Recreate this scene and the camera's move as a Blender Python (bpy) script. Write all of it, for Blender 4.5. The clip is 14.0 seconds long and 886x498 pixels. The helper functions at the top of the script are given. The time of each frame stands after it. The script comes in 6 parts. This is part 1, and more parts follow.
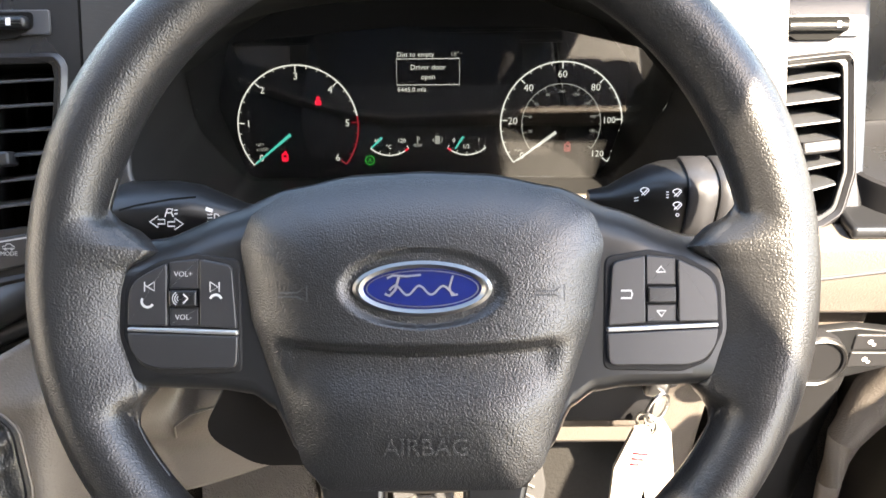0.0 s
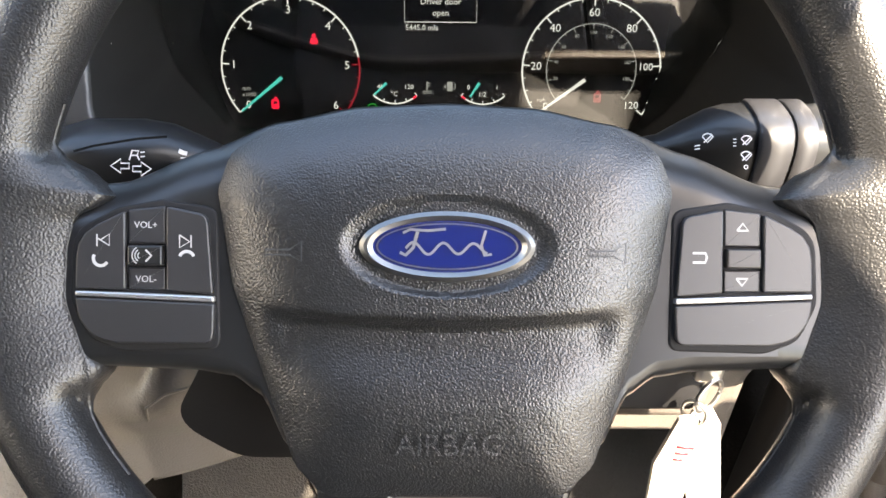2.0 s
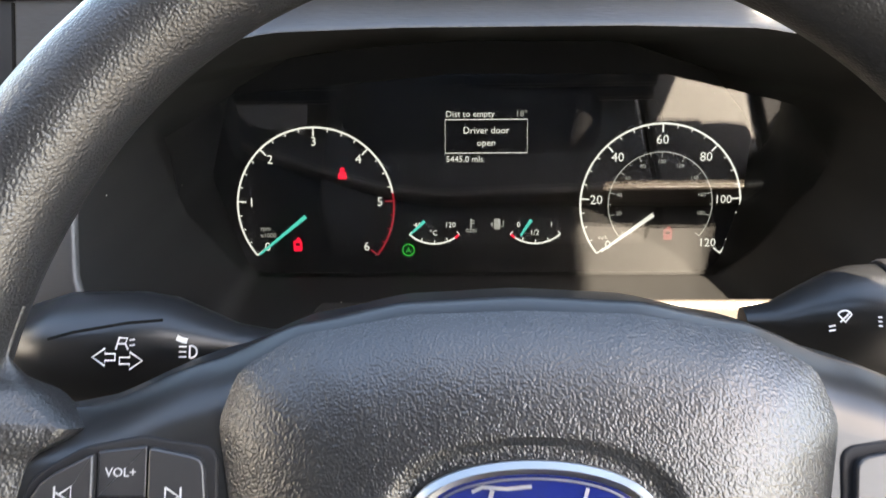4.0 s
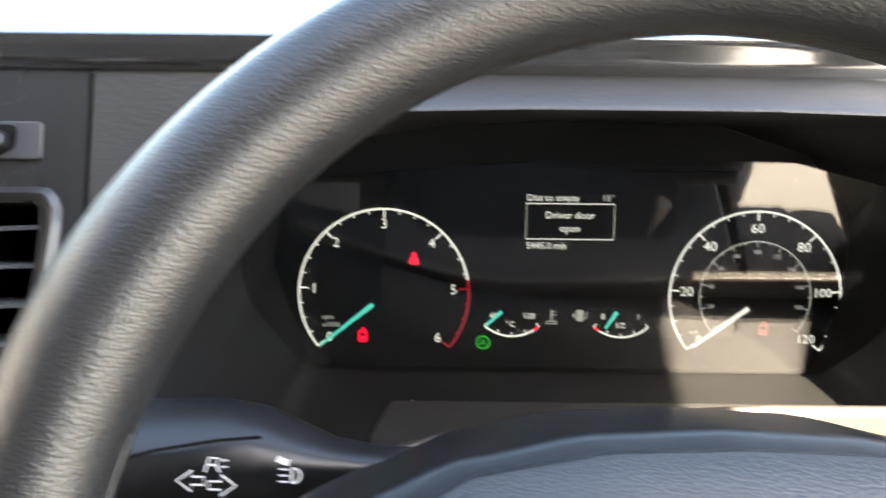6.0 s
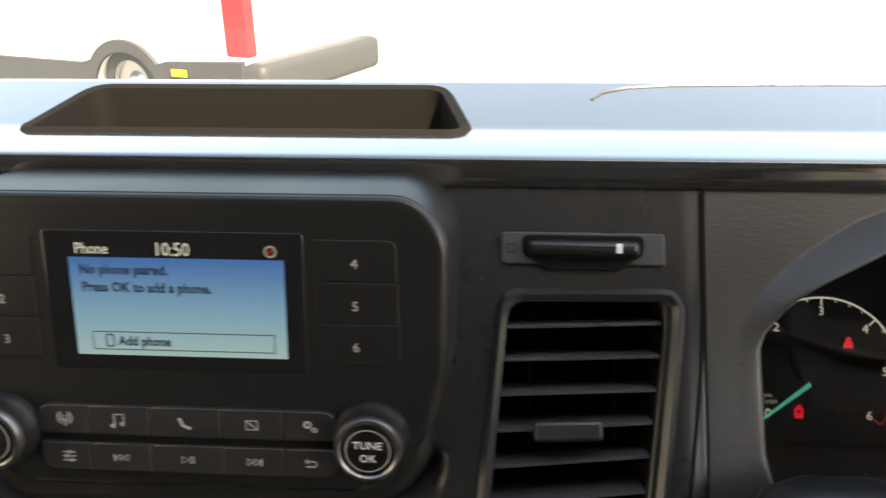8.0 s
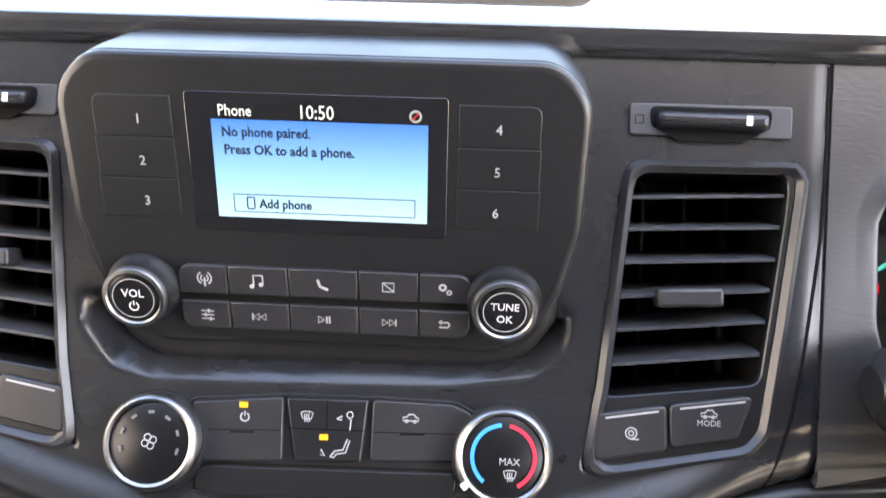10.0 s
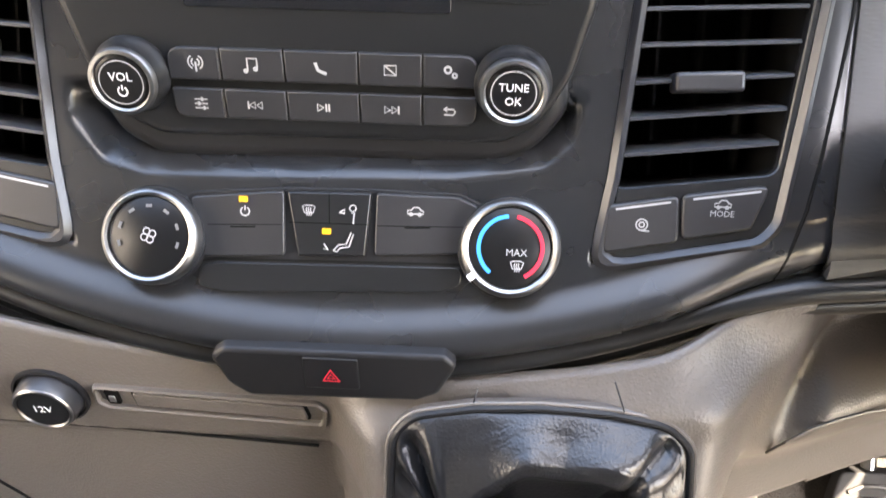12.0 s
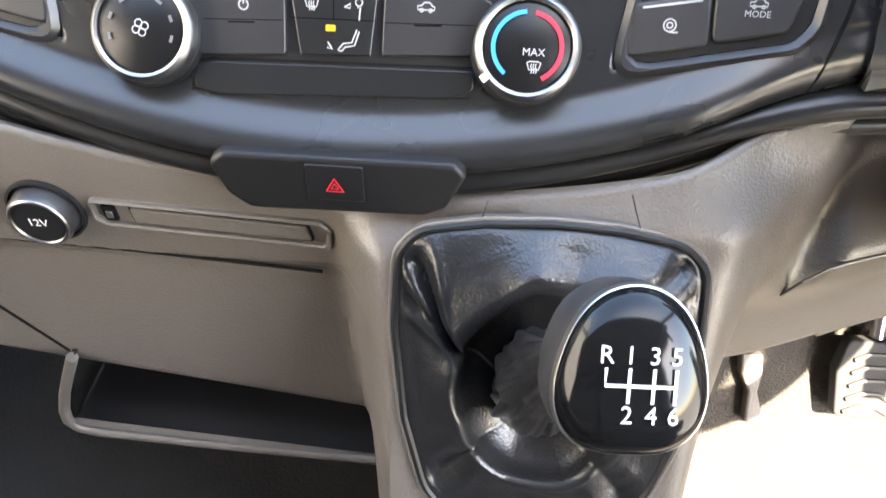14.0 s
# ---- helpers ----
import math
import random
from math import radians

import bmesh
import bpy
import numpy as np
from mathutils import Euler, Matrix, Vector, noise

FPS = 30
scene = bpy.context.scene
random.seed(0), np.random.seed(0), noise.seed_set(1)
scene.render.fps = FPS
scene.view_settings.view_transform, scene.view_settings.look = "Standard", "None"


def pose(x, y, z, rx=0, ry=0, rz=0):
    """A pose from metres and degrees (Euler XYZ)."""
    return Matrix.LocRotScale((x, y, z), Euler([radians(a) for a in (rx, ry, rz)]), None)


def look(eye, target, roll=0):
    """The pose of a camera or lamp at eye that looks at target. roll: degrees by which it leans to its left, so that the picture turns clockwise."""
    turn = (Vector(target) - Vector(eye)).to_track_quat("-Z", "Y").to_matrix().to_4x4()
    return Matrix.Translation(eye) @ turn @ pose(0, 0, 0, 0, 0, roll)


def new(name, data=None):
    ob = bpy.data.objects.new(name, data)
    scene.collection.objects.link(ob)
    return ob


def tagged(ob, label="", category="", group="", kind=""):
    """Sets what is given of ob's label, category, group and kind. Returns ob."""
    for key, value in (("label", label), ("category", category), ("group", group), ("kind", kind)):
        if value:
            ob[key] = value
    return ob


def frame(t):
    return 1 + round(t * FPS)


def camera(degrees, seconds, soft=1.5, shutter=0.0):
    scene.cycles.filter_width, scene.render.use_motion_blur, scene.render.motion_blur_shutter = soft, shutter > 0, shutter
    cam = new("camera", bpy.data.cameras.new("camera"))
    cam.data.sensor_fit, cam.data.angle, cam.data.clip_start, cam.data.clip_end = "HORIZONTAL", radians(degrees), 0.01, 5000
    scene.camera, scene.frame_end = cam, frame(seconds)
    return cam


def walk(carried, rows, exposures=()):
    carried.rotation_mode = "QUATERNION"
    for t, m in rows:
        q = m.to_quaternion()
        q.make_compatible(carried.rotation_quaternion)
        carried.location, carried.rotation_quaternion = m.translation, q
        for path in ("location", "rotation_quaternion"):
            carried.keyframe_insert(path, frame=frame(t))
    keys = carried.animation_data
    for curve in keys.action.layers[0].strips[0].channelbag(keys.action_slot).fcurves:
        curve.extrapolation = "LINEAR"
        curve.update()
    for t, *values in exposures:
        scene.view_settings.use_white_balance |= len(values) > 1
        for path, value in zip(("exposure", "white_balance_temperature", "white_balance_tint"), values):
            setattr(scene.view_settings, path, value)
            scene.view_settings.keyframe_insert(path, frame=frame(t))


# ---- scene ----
cam = camera(60.5, 14.0, soft=1.5, shutter=0.4)
PATH = [
    (0, (0.009, 0.019, 1.624), (-0.001, 1.615, 0.42), -0.7),
    (0.5, (0.006, 0.027, 1.61), (0.003, 1.605, 0.381), -0.3),
    (1, (0.003, 0.038, 1.598), (0.013, 1.605, 0.356), 0.2),
    (1.5, (-0.001, 0.053, 1.586), (0.02, 1.614, 0.337), 0.7),
    (2, (-0.005, 0.066, 1.576), (0.011, 1.626, 0.325), 0.7),
    (2.5, (-0.009, 0.084, 1.57), (-0.004, 1.659, 0.338), 0.4),
    (3, (-0.017, 0.106, 1.57), (-0.033, 1.711, 0.376), -0.1),
    (3.5, (-0.017, 0.126, 1.571), (-0.056, 1.773, 0.436), -0.9),
    (3.7, (-0.018, 0.134, 1.57), (-0.057, 1.799, 0.464), -1.0),
    (5.8, (-0.048, 0.179, 1.557), (-0.058, 1.954, 0.637), 0.1),
    (6, (-0.069, 0.178, 1.561), (-0.07, 1.959, 0.652), 0.6),
    (6.5, (-0.132, 0.172, 1.569), (-0.144, 1.979, 0.713), 1.0),
    (7, (-0.185, 0.165, 1.581), (-0.245, 1.977, 0.737), 0.4),
    (7.5, (-0.239, 0.148, 1.592), (-0.339, 1.976, 0.786), -0.4),
    (8, (-0.29, 0.135, 1.599), (-0.413, 1.97, 0.813), -0.5),
    (8.2, (-0.309, 0.13, 1.601), (-0.432, 1.967, 0.819), -0.1),
    (10.3, (-0.35, 0.121, 1.589), (-0.436, 1.8, 0.506), 0.8),
    (10.5, (-0.349, 0.12, 1.586), (-0.441, 1.783, 0.48), 0.6),
    (11, (-0.349, 0.116, 1.574), (-0.433, 1.74, 0.41), 0.4),
    (11.5, (-0.35, 0.114, 1.566), (-0.424, 1.684, 0.329), 0.5),
    (12, (-0.35, 0.111, 1.554), (-0.43, 1.63, 0.255), 0.5),
    (12.5, (-0.35, 0.108, 1.543), (-0.424, 1.583, 0.195), 0.9),
    (13, (-0.35, 0.102, 1.532), (-0.422, 1.534, 0.138), 1.4),
    (13.5, (-0.349, 0.098, 1.521), (-0.43, 1.49, 0.087), 1.3),
    (14, (-0.349, 0.093, 1.511), (-0.436, 1.45, 0.045), 1.3),
]
walk(cam, [(t, look(eye, target, roll)) for t, eye, target, roll in PATH],
     [(0, 4.00, 7800, 12), (3.5, 4.12, 7800, 12), (6, 4.30, 7900, 11), (7, 3.50, 9200, 11), (8.2, 2.85, 9400, 12), (10.3, 4.55, 7500, 18), (12, 4.70, 7900, 15), (14, 4.75, 7600, 12)])

# ---- world, sun and exposure ----
world = bpy.data.worlds.new("world")
scene.world = world
world.use_nodes = True
SUN_DIR = Vector((0.56, -0.72, 1.0)).normalized()
wn = world.node_tree.nodes
sky = wn.new("ShaderNodeTexSky")
sky.sky_type, sky.sun_disc = "NISHITA", False
sky.dust_density, sky.air_density = 1.2, 1.0
sky.sun_elevation = math.asin(SUN_DIR.z)
sky.sun_rotation = math.atan2(SUN_DIR.x, SUN_DIR.y)
wn["Background"].inputs["Strength"].default_value = 0.15
world.node_tree.links.new(sky.outputs["Color"], wn["Background"].inputs["Color"])
sun = new("sun", bpy.data.lights.new("sun", "SUN"))
sun.data.energy, sun.data.angle, sun.data.color = 3.6, radians(0.55), (1.0, 0.93, 0.82)
sun.matrix_world = look(SUN_DIR * 20, (0, 0, 0))


# ---- materials ----
def material(name, colour, rough=0.5, metal=0.0, grain=0.0, grain_scale=600.0, kind="noise", tone=0.12, tone_scale=25.0,
             coat=0.0, coat_ior=1.5, spec=0.5, emit=None, power=0.0, specks=False):
    m = bpy.data.materials.new(name)
    m.use_nodes = True
    n, l = m.node_tree.nodes, m.node_tree.links
    b = n["Principled BSDF"]
    b.inputs["Roughness"].default_value, b.inputs["Metallic"].default_value = rough, metal
    b.inputs["Coat Weight"].default_value, b.inputs["Specular IOR Level"].default_value = coat, spec
    b.inputs["Coat Roughness"].default_value, b.inputs["Coat IOR"].default_value = 0.08, coat_ior
    co = n.new("ShaderNodeTexCoord").outputs["Object"]
    if emit:
        b.inputs["Emission Color"].default_value, b.inputs["Emission Strength"].default_value = (*emit, 1), power
    if tone > 0:
        big = n.new("ShaderNodeTexNoise")
        big.inputs["Scale"].default_value, big.inputs["Detail"].default_value = tone_scale, 3
        l.new(co, big.inputs["Vector"])
        ramp = n.new("ShaderNodeMapRange")
        ramp.inputs["From Min"].default_value, ramp.inputs["From Max"].default_value = 0.15, 0.85
        ramp.inputs["To Min"].default_value, ramp.inputs["To Max"].default_value = 1 - tone, 1 + tone
        l.new(big.outputs["Fac"], ramp.inputs["Value"])
        mul = n.new("ShaderNodeVectorMath")
        mul.operation = "SCALE"
        mul.inputs[0].default_value = colour
        l.new(ramp.outputs["Result"], mul.inputs["Scale"])
        shade = mul.outputs["Vector"]
        if specks:
            # sparse pale dust specks
            dots = n.new("ShaderNodeTexVoronoi")
            dots.inputs["Scale"].default_value = 42.0
            l.new(co, dots.inputs["Vector"])
            small = n.new("ShaderNodeMath")
            small.operation, small.inputs[1].default_value = "LESS_THAN", 0.020
            l.new(dots.outputs["Distance"], small.inputs[0])
            pale = n.new("ShaderNodeMix")
            pale.data_type = "RGBA"
            pale.inputs["B"].default_value = (0.45, 0.43, 0.40, 1)
            l.new(small.outputs["Value"], pale.inputs["Factor"])
            l.new(shade, pale.inputs["A"])
            shade = pale.outputs["Result"]
        l.new(shade, b.inputs["Base Color"])
        rr = n.new("ShaderNodeMapRange")
        rr.inputs["To Min"].default_value, rr.inputs["To Max"].default_value = max(rough - 0.05, 0.02), min(rough + 0.05, 1)
        l.new(big.outputs["Fac"], rr.inputs["Value"])
        l.new(rr.outputs["Result"], b.inputs["Roughness"])
    else:
        b.inputs["Base Color"].default_value = (*colour, 1)
    if grain > 0:
        bump = n.new("ShaderNodeBump")
        bump.inputs["Strength"].default_value, bump.inputs["Distance"].default_value = 1.0, grain
        if kind in ("leather", "crinkle"):
            if kind == "crinkle":
                # grain drawn out sideways
                wide = n.new("ShaderNodeMapping")
                wide.inputs["Scale"].default_value = (0.28, 1.0, 1.0)
                l.new(co, wide.inputs["Vector"])
                co = wide.outputs["Vector"]
            warp = n.new("ShaderNodeTexNoise")
            warp.inputs["Scale"].default_value = grain_scale * 0.6
            l.new(co, warp.inputs["Vector"])
            add = n.new("ShaderNodeVectorMath")
            add.operation = "MULTIPLY_ADD"
            add.inputs[1].default_value = (0.9 / grain_scale,) * 3
            l.new(warp.outputs["Color"], add.inputs[0])
            l.new(co, add.inputs[2])
            tex = n.new("ShaderNodeTexVoronoi")
            tex.feature = "SMOOTH_F1"
            tex.inputs["Scale"].default_value = grain_scale
            l.new(add.outputs["Vector"], tex.inputs["Vector"])
            inv = n.new("ShaderNodeMath")
            inv.operation = "SUBTRACT"
            inv.inputs[0].default_value = 1.0
            l.new(tex.outputs["Distance"], inv.inputs[1])
            l.new(inv.outputs["Value"], bump.inputs["Height"])
        else:
            tex = n.new("ShaderNodeTexNoise")
            tex.inputs["Scale"].default_value, tex.inputs["Detail"].default_value = grain_scale, 3
            l.new(co, tex.inputs["Vector"])
            l.new(tex.outputs["Fac"], bump.inputs["Height"])
        l.new(bump.outputs["Normal"], b.inputs["Normal"])
    return m


M_DASH = material("dash_plastic", (0.014, 0.0146, 0.016), 0.28, spec=0.55, tone=0.03, grain=0.00003, grain_scale=1800)
M_LINING = material("hood_lining", (0.008, 0.008, 0.008), 0.5, spec=0.25, specks=True)
M_PLATE = material("grey_plate", (0.038, 0.040, 0.044), 0.36, tone=0.08)
M_DASH2 = material("instrument_surround_plastic", (0.026, 0.026, 0.0265), 0.42, grain=0.00009, grain_scale=800, kind="crinkle")
M_PAD = material("top_pad", (0.022, 0.022, 0.0225), 0.15, spec=1.0, coat=1.0, coat_ior=1.9, grain=0.00003, grain_scale=700, kind="crinkle")
M_LOWER = material("taupe_plastic", (0.105, 0.092, 0.081), 0.40, spec=0.6, grain=0.00022, grain_scale=800, kind="leather", tone=0.06)
M_RIM = material("wheel_rim_skin", (0.012, 0.012, 0.0125), 0.36, spec=0.5, grain=0.00020, grain_scale=1250, kind="leather", tone=0.10)
M_AIRBAG = material("airbag_skin", (0.0115, 0.012, 0.013), 0.30, spec=0.60, grain=0.00024, grain_scale=1450, kind="leather", tone=0.08)
M_SATIN = material("satin_black", (0.010, 0.0104, 0.0112), 0.32, spec=0.42, tone=0.05)
M_BTN = material("button_plastic", (0.017, 0.017, 0.0185), 0.40, tone=0.10, grain=0.00003, grain_scale=2500)
M_GLOSS = material("gloss_black", (0.008, 0.008, 0.009), 0.10, tone=0.0, coat=0.6)
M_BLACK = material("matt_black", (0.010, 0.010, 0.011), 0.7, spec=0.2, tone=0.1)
M_DARKGAP = material("deep_black", (0.005, 0.005, 0.005), 0.8, spec=0.1, tone=0.0)
M_CHROME = material("satin_chrome", (0.27, 0.269, 0.267), 0.34, metal=1.0, tone=0.06)
M_SILVER = material("silver_paint", (0.42, 0.42, 0.42), 0.32, metal=0.8, tone=0.05)
M_GREYTRIM = material("grey_trim", (0.022, 0.022, 0.024), 0.33, spec=0.5, tone=0.05)
M_BLUE = material("blue_enamel", (0.006, 0.012, 0.085), 0.12, tone=0.0, coat=0.8)
M_PRINT = material("white_print", (0.62, 0.62, 0.62), 0.5, tone=0.0)
M_GAITER = material("gaiter_leather", (0.011, 0.0113, 0.0125), 0.31, spec=0.55, grain=0.00018, grain_scale=750, kind="leather", tone=0.12)
M_MAT = material("floor_carpet", (0.045, 0.040, 0.035), 0.9, grain=0.002, grain_scale=500, tone=0.25)
M_HEAD = material("headlining", (0.09, 0.088, 0.085), 0.9, grain=0.0006, grain_scale=700)
M_SEAT = material("seat_fabric", (0.03, 0.029, 0.028), 0.85, grain=0.0008, grain_scale=900)
M_WHITE = material("white_paint", (0.80, 0.80, 0.79), 0.25, tone=0.03, coat=0.5)
M_CLAD = material("black_cladding", (0.030, 0.030, 0.032), 0.6, tone=0.15)
M_TYRE = material("tyre_rubber", (0.025, 0.025, 0.026), 0.8, tone=0.2)
M_GROUND = material("concrete_yard", (0.26, 0.248, 0.228), 0.85, grain=0.004, grain_scale=60, tone=0.15, tone_scale=1.5)
M_WALL = material("pale_bounce", (0.62, 0.59, 0.54), 0.9, grain=0.003, grain_scale=80, tone=0.08, tone_scale=1.0)
M_STEEL = material("worn_steel", (0.5, 0.5, 0.49), 0.3, metal=1.0, tone=0.15)
M_SHROUD = material("dusty_shroud_plastic", (0.025, 0.024, 0.023), 0.5, spec=0.35, grain=0.00004, grain_scale=1400, specks=True)
M_KNOB = material("silver_knob_paint", (0.17, 0.172, 0.172), 0.30, metal=0.9, tone=0.05)
M_CAP = material("knob_face_black", (0.006, 0.006, 0.0065), 0.32, spec=0.3, tone=0.0)
M_CAPGLOSS = material("knob_cap_black", (0.005, 0.005, 0.0055), 0.11, spec=0.27, tone=0.0)
M_STRIP = material("switch_strip_black", (0.011, 0.011, 0.012), 0.45, spec=0.3, tone=0.08)
M_PAPER = material("key_tag_card", (0.42, 0.38, 0.34), 0.55, tone=0.06)
M_RED = material("red_plastic", (0.55, 0.02, 0.03), 0.35, tone=0.05)
M_YELLOWP = material("yellow_plastic", (0.8, 0.55, 0.02), 0.35, tone=0.05)


def glow(name, colour, power):
    return material(name, (0.01, 0.01, 0.01), 0.4, tone=0.0, emit=colour, power=power)


G_WHITE = glow("lit_white", (0.85, 0.95, 0.95), 0.085)
G_DIM = glow("lit_dim_white", (0.8, 0.9, 0.88), 0.035)
G_RED = glow("lit_red", (1.0, 0.01, 0.05), 0.11)
G_REDDIM = glow("lit_red_scale", (0.8, 0.03, 0.06), 0.035)
G_CYAN = glow("lit_cyan", (0.05, 0.75, 0.65), 0.08)
G_GREEN = glow("lit_green", (0.01, 0.8, 0.08), 0.06)
G_AMBER = glow("lit_amber", (1.0, 0.55, 0.02), 0.09)
G_PALE = material("button_legend", (0.34, 0.34, 0.34), 0.5, tone=0.0)
M_FAINT = material("faint_legend", (0.11, 0.11, 0.11), 0.5, tone=0.0)
M_LBLUE = material("blue_print", (0.02, 0.28, 0.75), 0.4, tone=0.0)
M_LRED = material("red_print", (0.75, 0.03, 0.06), 0.4, tone=0.0)


def glass_material(name, tint=(1, 1, 1), base=0.04, rough=0.0):
    """A pane: clear face on, mirroring more and more at a slant."""
    m = bpy.data.materials.new(name)
    m.use_nodes = True
    n, l = m.node_tree.nodes, m.node_tree.links
    n.remove(n["Principled BSDF"])
    mix, tr, gl, lw = n.new("ShaderNodeMixShader"), n.new("ShaderNodeBsdfTransparent"), n.new("ShaderNodeBsdfGlossy"), n.new("ShaderNodeLayerWeight")
    lw.inputs["Blend"].default_value = 0.5
    power, scale = n.new("ShaderNodeMath"), n.new("ShaderNodeMapRange")
    power.operation, power.inputs[1].default_value = "POWER", 5.0
    scale.inputs["To Min"].default_value = base
    l.new(lw.outputs["Facing"], power.inputs[0])
    l.new(power.outputs["Value"], scale.inputs["Value"])
    tr.inputs["Color"].default_value = (*tint, 1)
    gl.inputs["Roughness"].default_value = rough
    l.new(scale.outputs["Result"], mix.inputs["Fac"])
    l.new(tr.outputs[0], mix.inputs[1])
    l.new(gl.outputs[0], mix.inputs[2])
    l.new(mix.outputs[0], n["Material Output"].inputs["Surface"])
    return m


M_LENS = glass_material("instrument_lens", (0.92, 0.92, 0.92), 0.13, 0.012)
M_SCREENGLASS = glass_material("windscreen_glass", (0.93, 0.95, 0.94))


# ---- mesh helpers ----
def bm_new():
    return bmesh.new()


def part(name, bm, mat, parent=None, label="", smooth=True, sharp=40):
    me = bpy.data.meshes.new(name)
    bmesh.ops.recalc_face_normals(bm, faces=bm.faces)
    if smooth:
        for f in bm.faces:
            f.smooth = len(f.verts) <= 4 and abs(f.normal.z) < 0.9999
        for e in bm.edges:
            if len(e.link_faces) == 2 and e.calc_face_angle(0) > radians(sharp):
                e.smooth = False
    bm.to_mesh(me)
    bm.free()
    me.materials.append(mat)
    ob = new(name, me)
    ob.parent = parent
    if label:
        tagged(ob, label)
    return ob


def islands(name, bm, mat, parent):
    """Links each loose piece of a bmesh as a part of its own."""
    left = set(bm.verts)
    while left:
        todo, seen = [left.pop()], set()
        while todo:
            v = todo.pop()
            seen.add(v)
            for e in v.link_edges:
                w = e.other_vert(v)
                if w not in seen:
                    todo.append(w)
        left -= seen
        one, table = bmesh.new(), {}
        for v in seen:
            table[v] = one.verts.new(v.co)
        for f in {f for v in seen for f in v.link_faces}:
            one.faces.new([table[v] for v in f.verts])
        part(name, one, mat, parent, smooth=False)
    bm.free()


def thing(name, m, label, category, group="", kind=""):
    ob = new(name)
    ob.empty_display_size = 0.02
    ob.matrix_world = m
    return tagged(ob, label, category, group, kind)


def plane_frame(x, y, z, slope, yaw=0.0):
    """Local x to the right, local y up the surface, local z out of it; slope: metres back for each metre up."""
    return Matrix.Translation((x, y, z)) @ Matrix.Rotation(radians(yaw), 4, "Z") @ Matrix.Rotation(radians(90) - math.atan(slope), 4, "X")


def loft(loops, cap0=True, cap1=True, bm=None, closed=True):
    bm = bm or bm_new()
    rows = [[bm.verts.new(p) for p in lp] for lp in loops]
    for a, b in zip(rows, rows[1:]):
        n = len(a)
        for i in range(n if closed else n - 1):
            j = (i + 1) % n
            bm.faces.new((a[i], a[j], b[j], b[i]))
    if cap0:
        bm.faces.new(rows[0][::-1])
    if cap1:
        bm.faces.new(rows[-1])
    return bm


def inset(poly, d):
    """Moves a polygon's outline inwards by d."""
    n, out = len(poly), []
    area = sum(poly[i][0] * poly[(i + 1) % n][1] - poly[(i + 1) % n][0] * poly[i][1] for i in range(n))
    s = 1 if area > 0 else -1
    for i in range(n):
        p, a, b = Vector(poly[i][:2]), Vector(poly[i - 1][:2]), Vector(poly[(i + 1) % n][:2])
        e1, e2 = (p - a), (b - p)
        if e1.length < 1e-9 or e2.length < 1e-9:
            out.append(tuple(p))
            continue
        e1.normalize(), e2.normalize()
        n1, n2 = Vector((-e1.y, e1.x)), Vector((-e2.y, e2.x))
        m = n1 + n2
        if m.length < 1e-6:
            m = n1
        m.normalize()
        k = max(m.dot(n1), 0.5)
        out.append(tuple(p + m * (s * d / k)))
    return out


def rounded(poly, r, n=5):
    """A polygon with its corners rounded; r: one radius or one for each corner."""
    out, k = [], len(poly)
    for i in range(k):
        p, a, b = Vector(poly[i]), Vector(poly[i - 1]), Vector(poly[(i + 1) % k])
        ri = r[i] if isinstance(r, (list, tuple)) else r
        u, v = (a - p), (b - p)
        ang = u.angle(v)
        d = min(ri / max(math.tan(ang / 2), 1e-3), u.length * 0.48, v.length * 0.48)
        u.normalize(), v.normalize()
        p0, p1 = p + u * d, p + v * d
        for j in range(n + 1):
            t = j / n
            out.append(tuple((1 - t) ** 2 * p0 + 2 * t * (1 - t) * p + t * t * p1))
    return out


def rect(x0, y0, x1, y1, r=0.0, n=4):
    q = [(x0, y0), (x1, y0), (x1, y1), (x0, y1)]
    return rounded(q, r, n) if r > 0 else q


def circle(x, y, r, n=40, ry=None):
    return [(x + r * math.cos(2 * math.pi * i / n), y + (ry or r) * math.sin(2 * math.pi * i / n)) for i in range(n)]


def prism(poly, z0, z1, bevel=0.0, bm=None, steps=3):
    """An outline raised from z0 to z1 with a rounded front edge."""
    loops = [[(x, y, z0) for x, y in poly]]
    if bevel > 0:
        for i in range(steps + 1):
            a = math.pi / 2 * i / steps
            q = inset(poly, bevel * (1 - math.cos(a))) if i else poly
            loops.append([(x, y, z1 - bevel + bevel * math.sin(a)) for x, y in q])
    else:
        loops.append([(x, y, z1) for x, y in poly])
    return loft(loops, bm=bm)


def ring(outer, inner, z0, z1, bevel=0.0, bm=None):
    """A frame between two outlines with the same count of points."""
    b = bevel
    loops = [outer, outer, inset(outer, b), inset(inner, -b), inner, inner]
    hs = [z0, z1 - b, z1, z1, z1 - b, z0]
    lp = [[(x, y, h) for x, y in q] for q, h in zip(loops, hs)]
    bm = loft(lp, False, False, bm)
    return bm


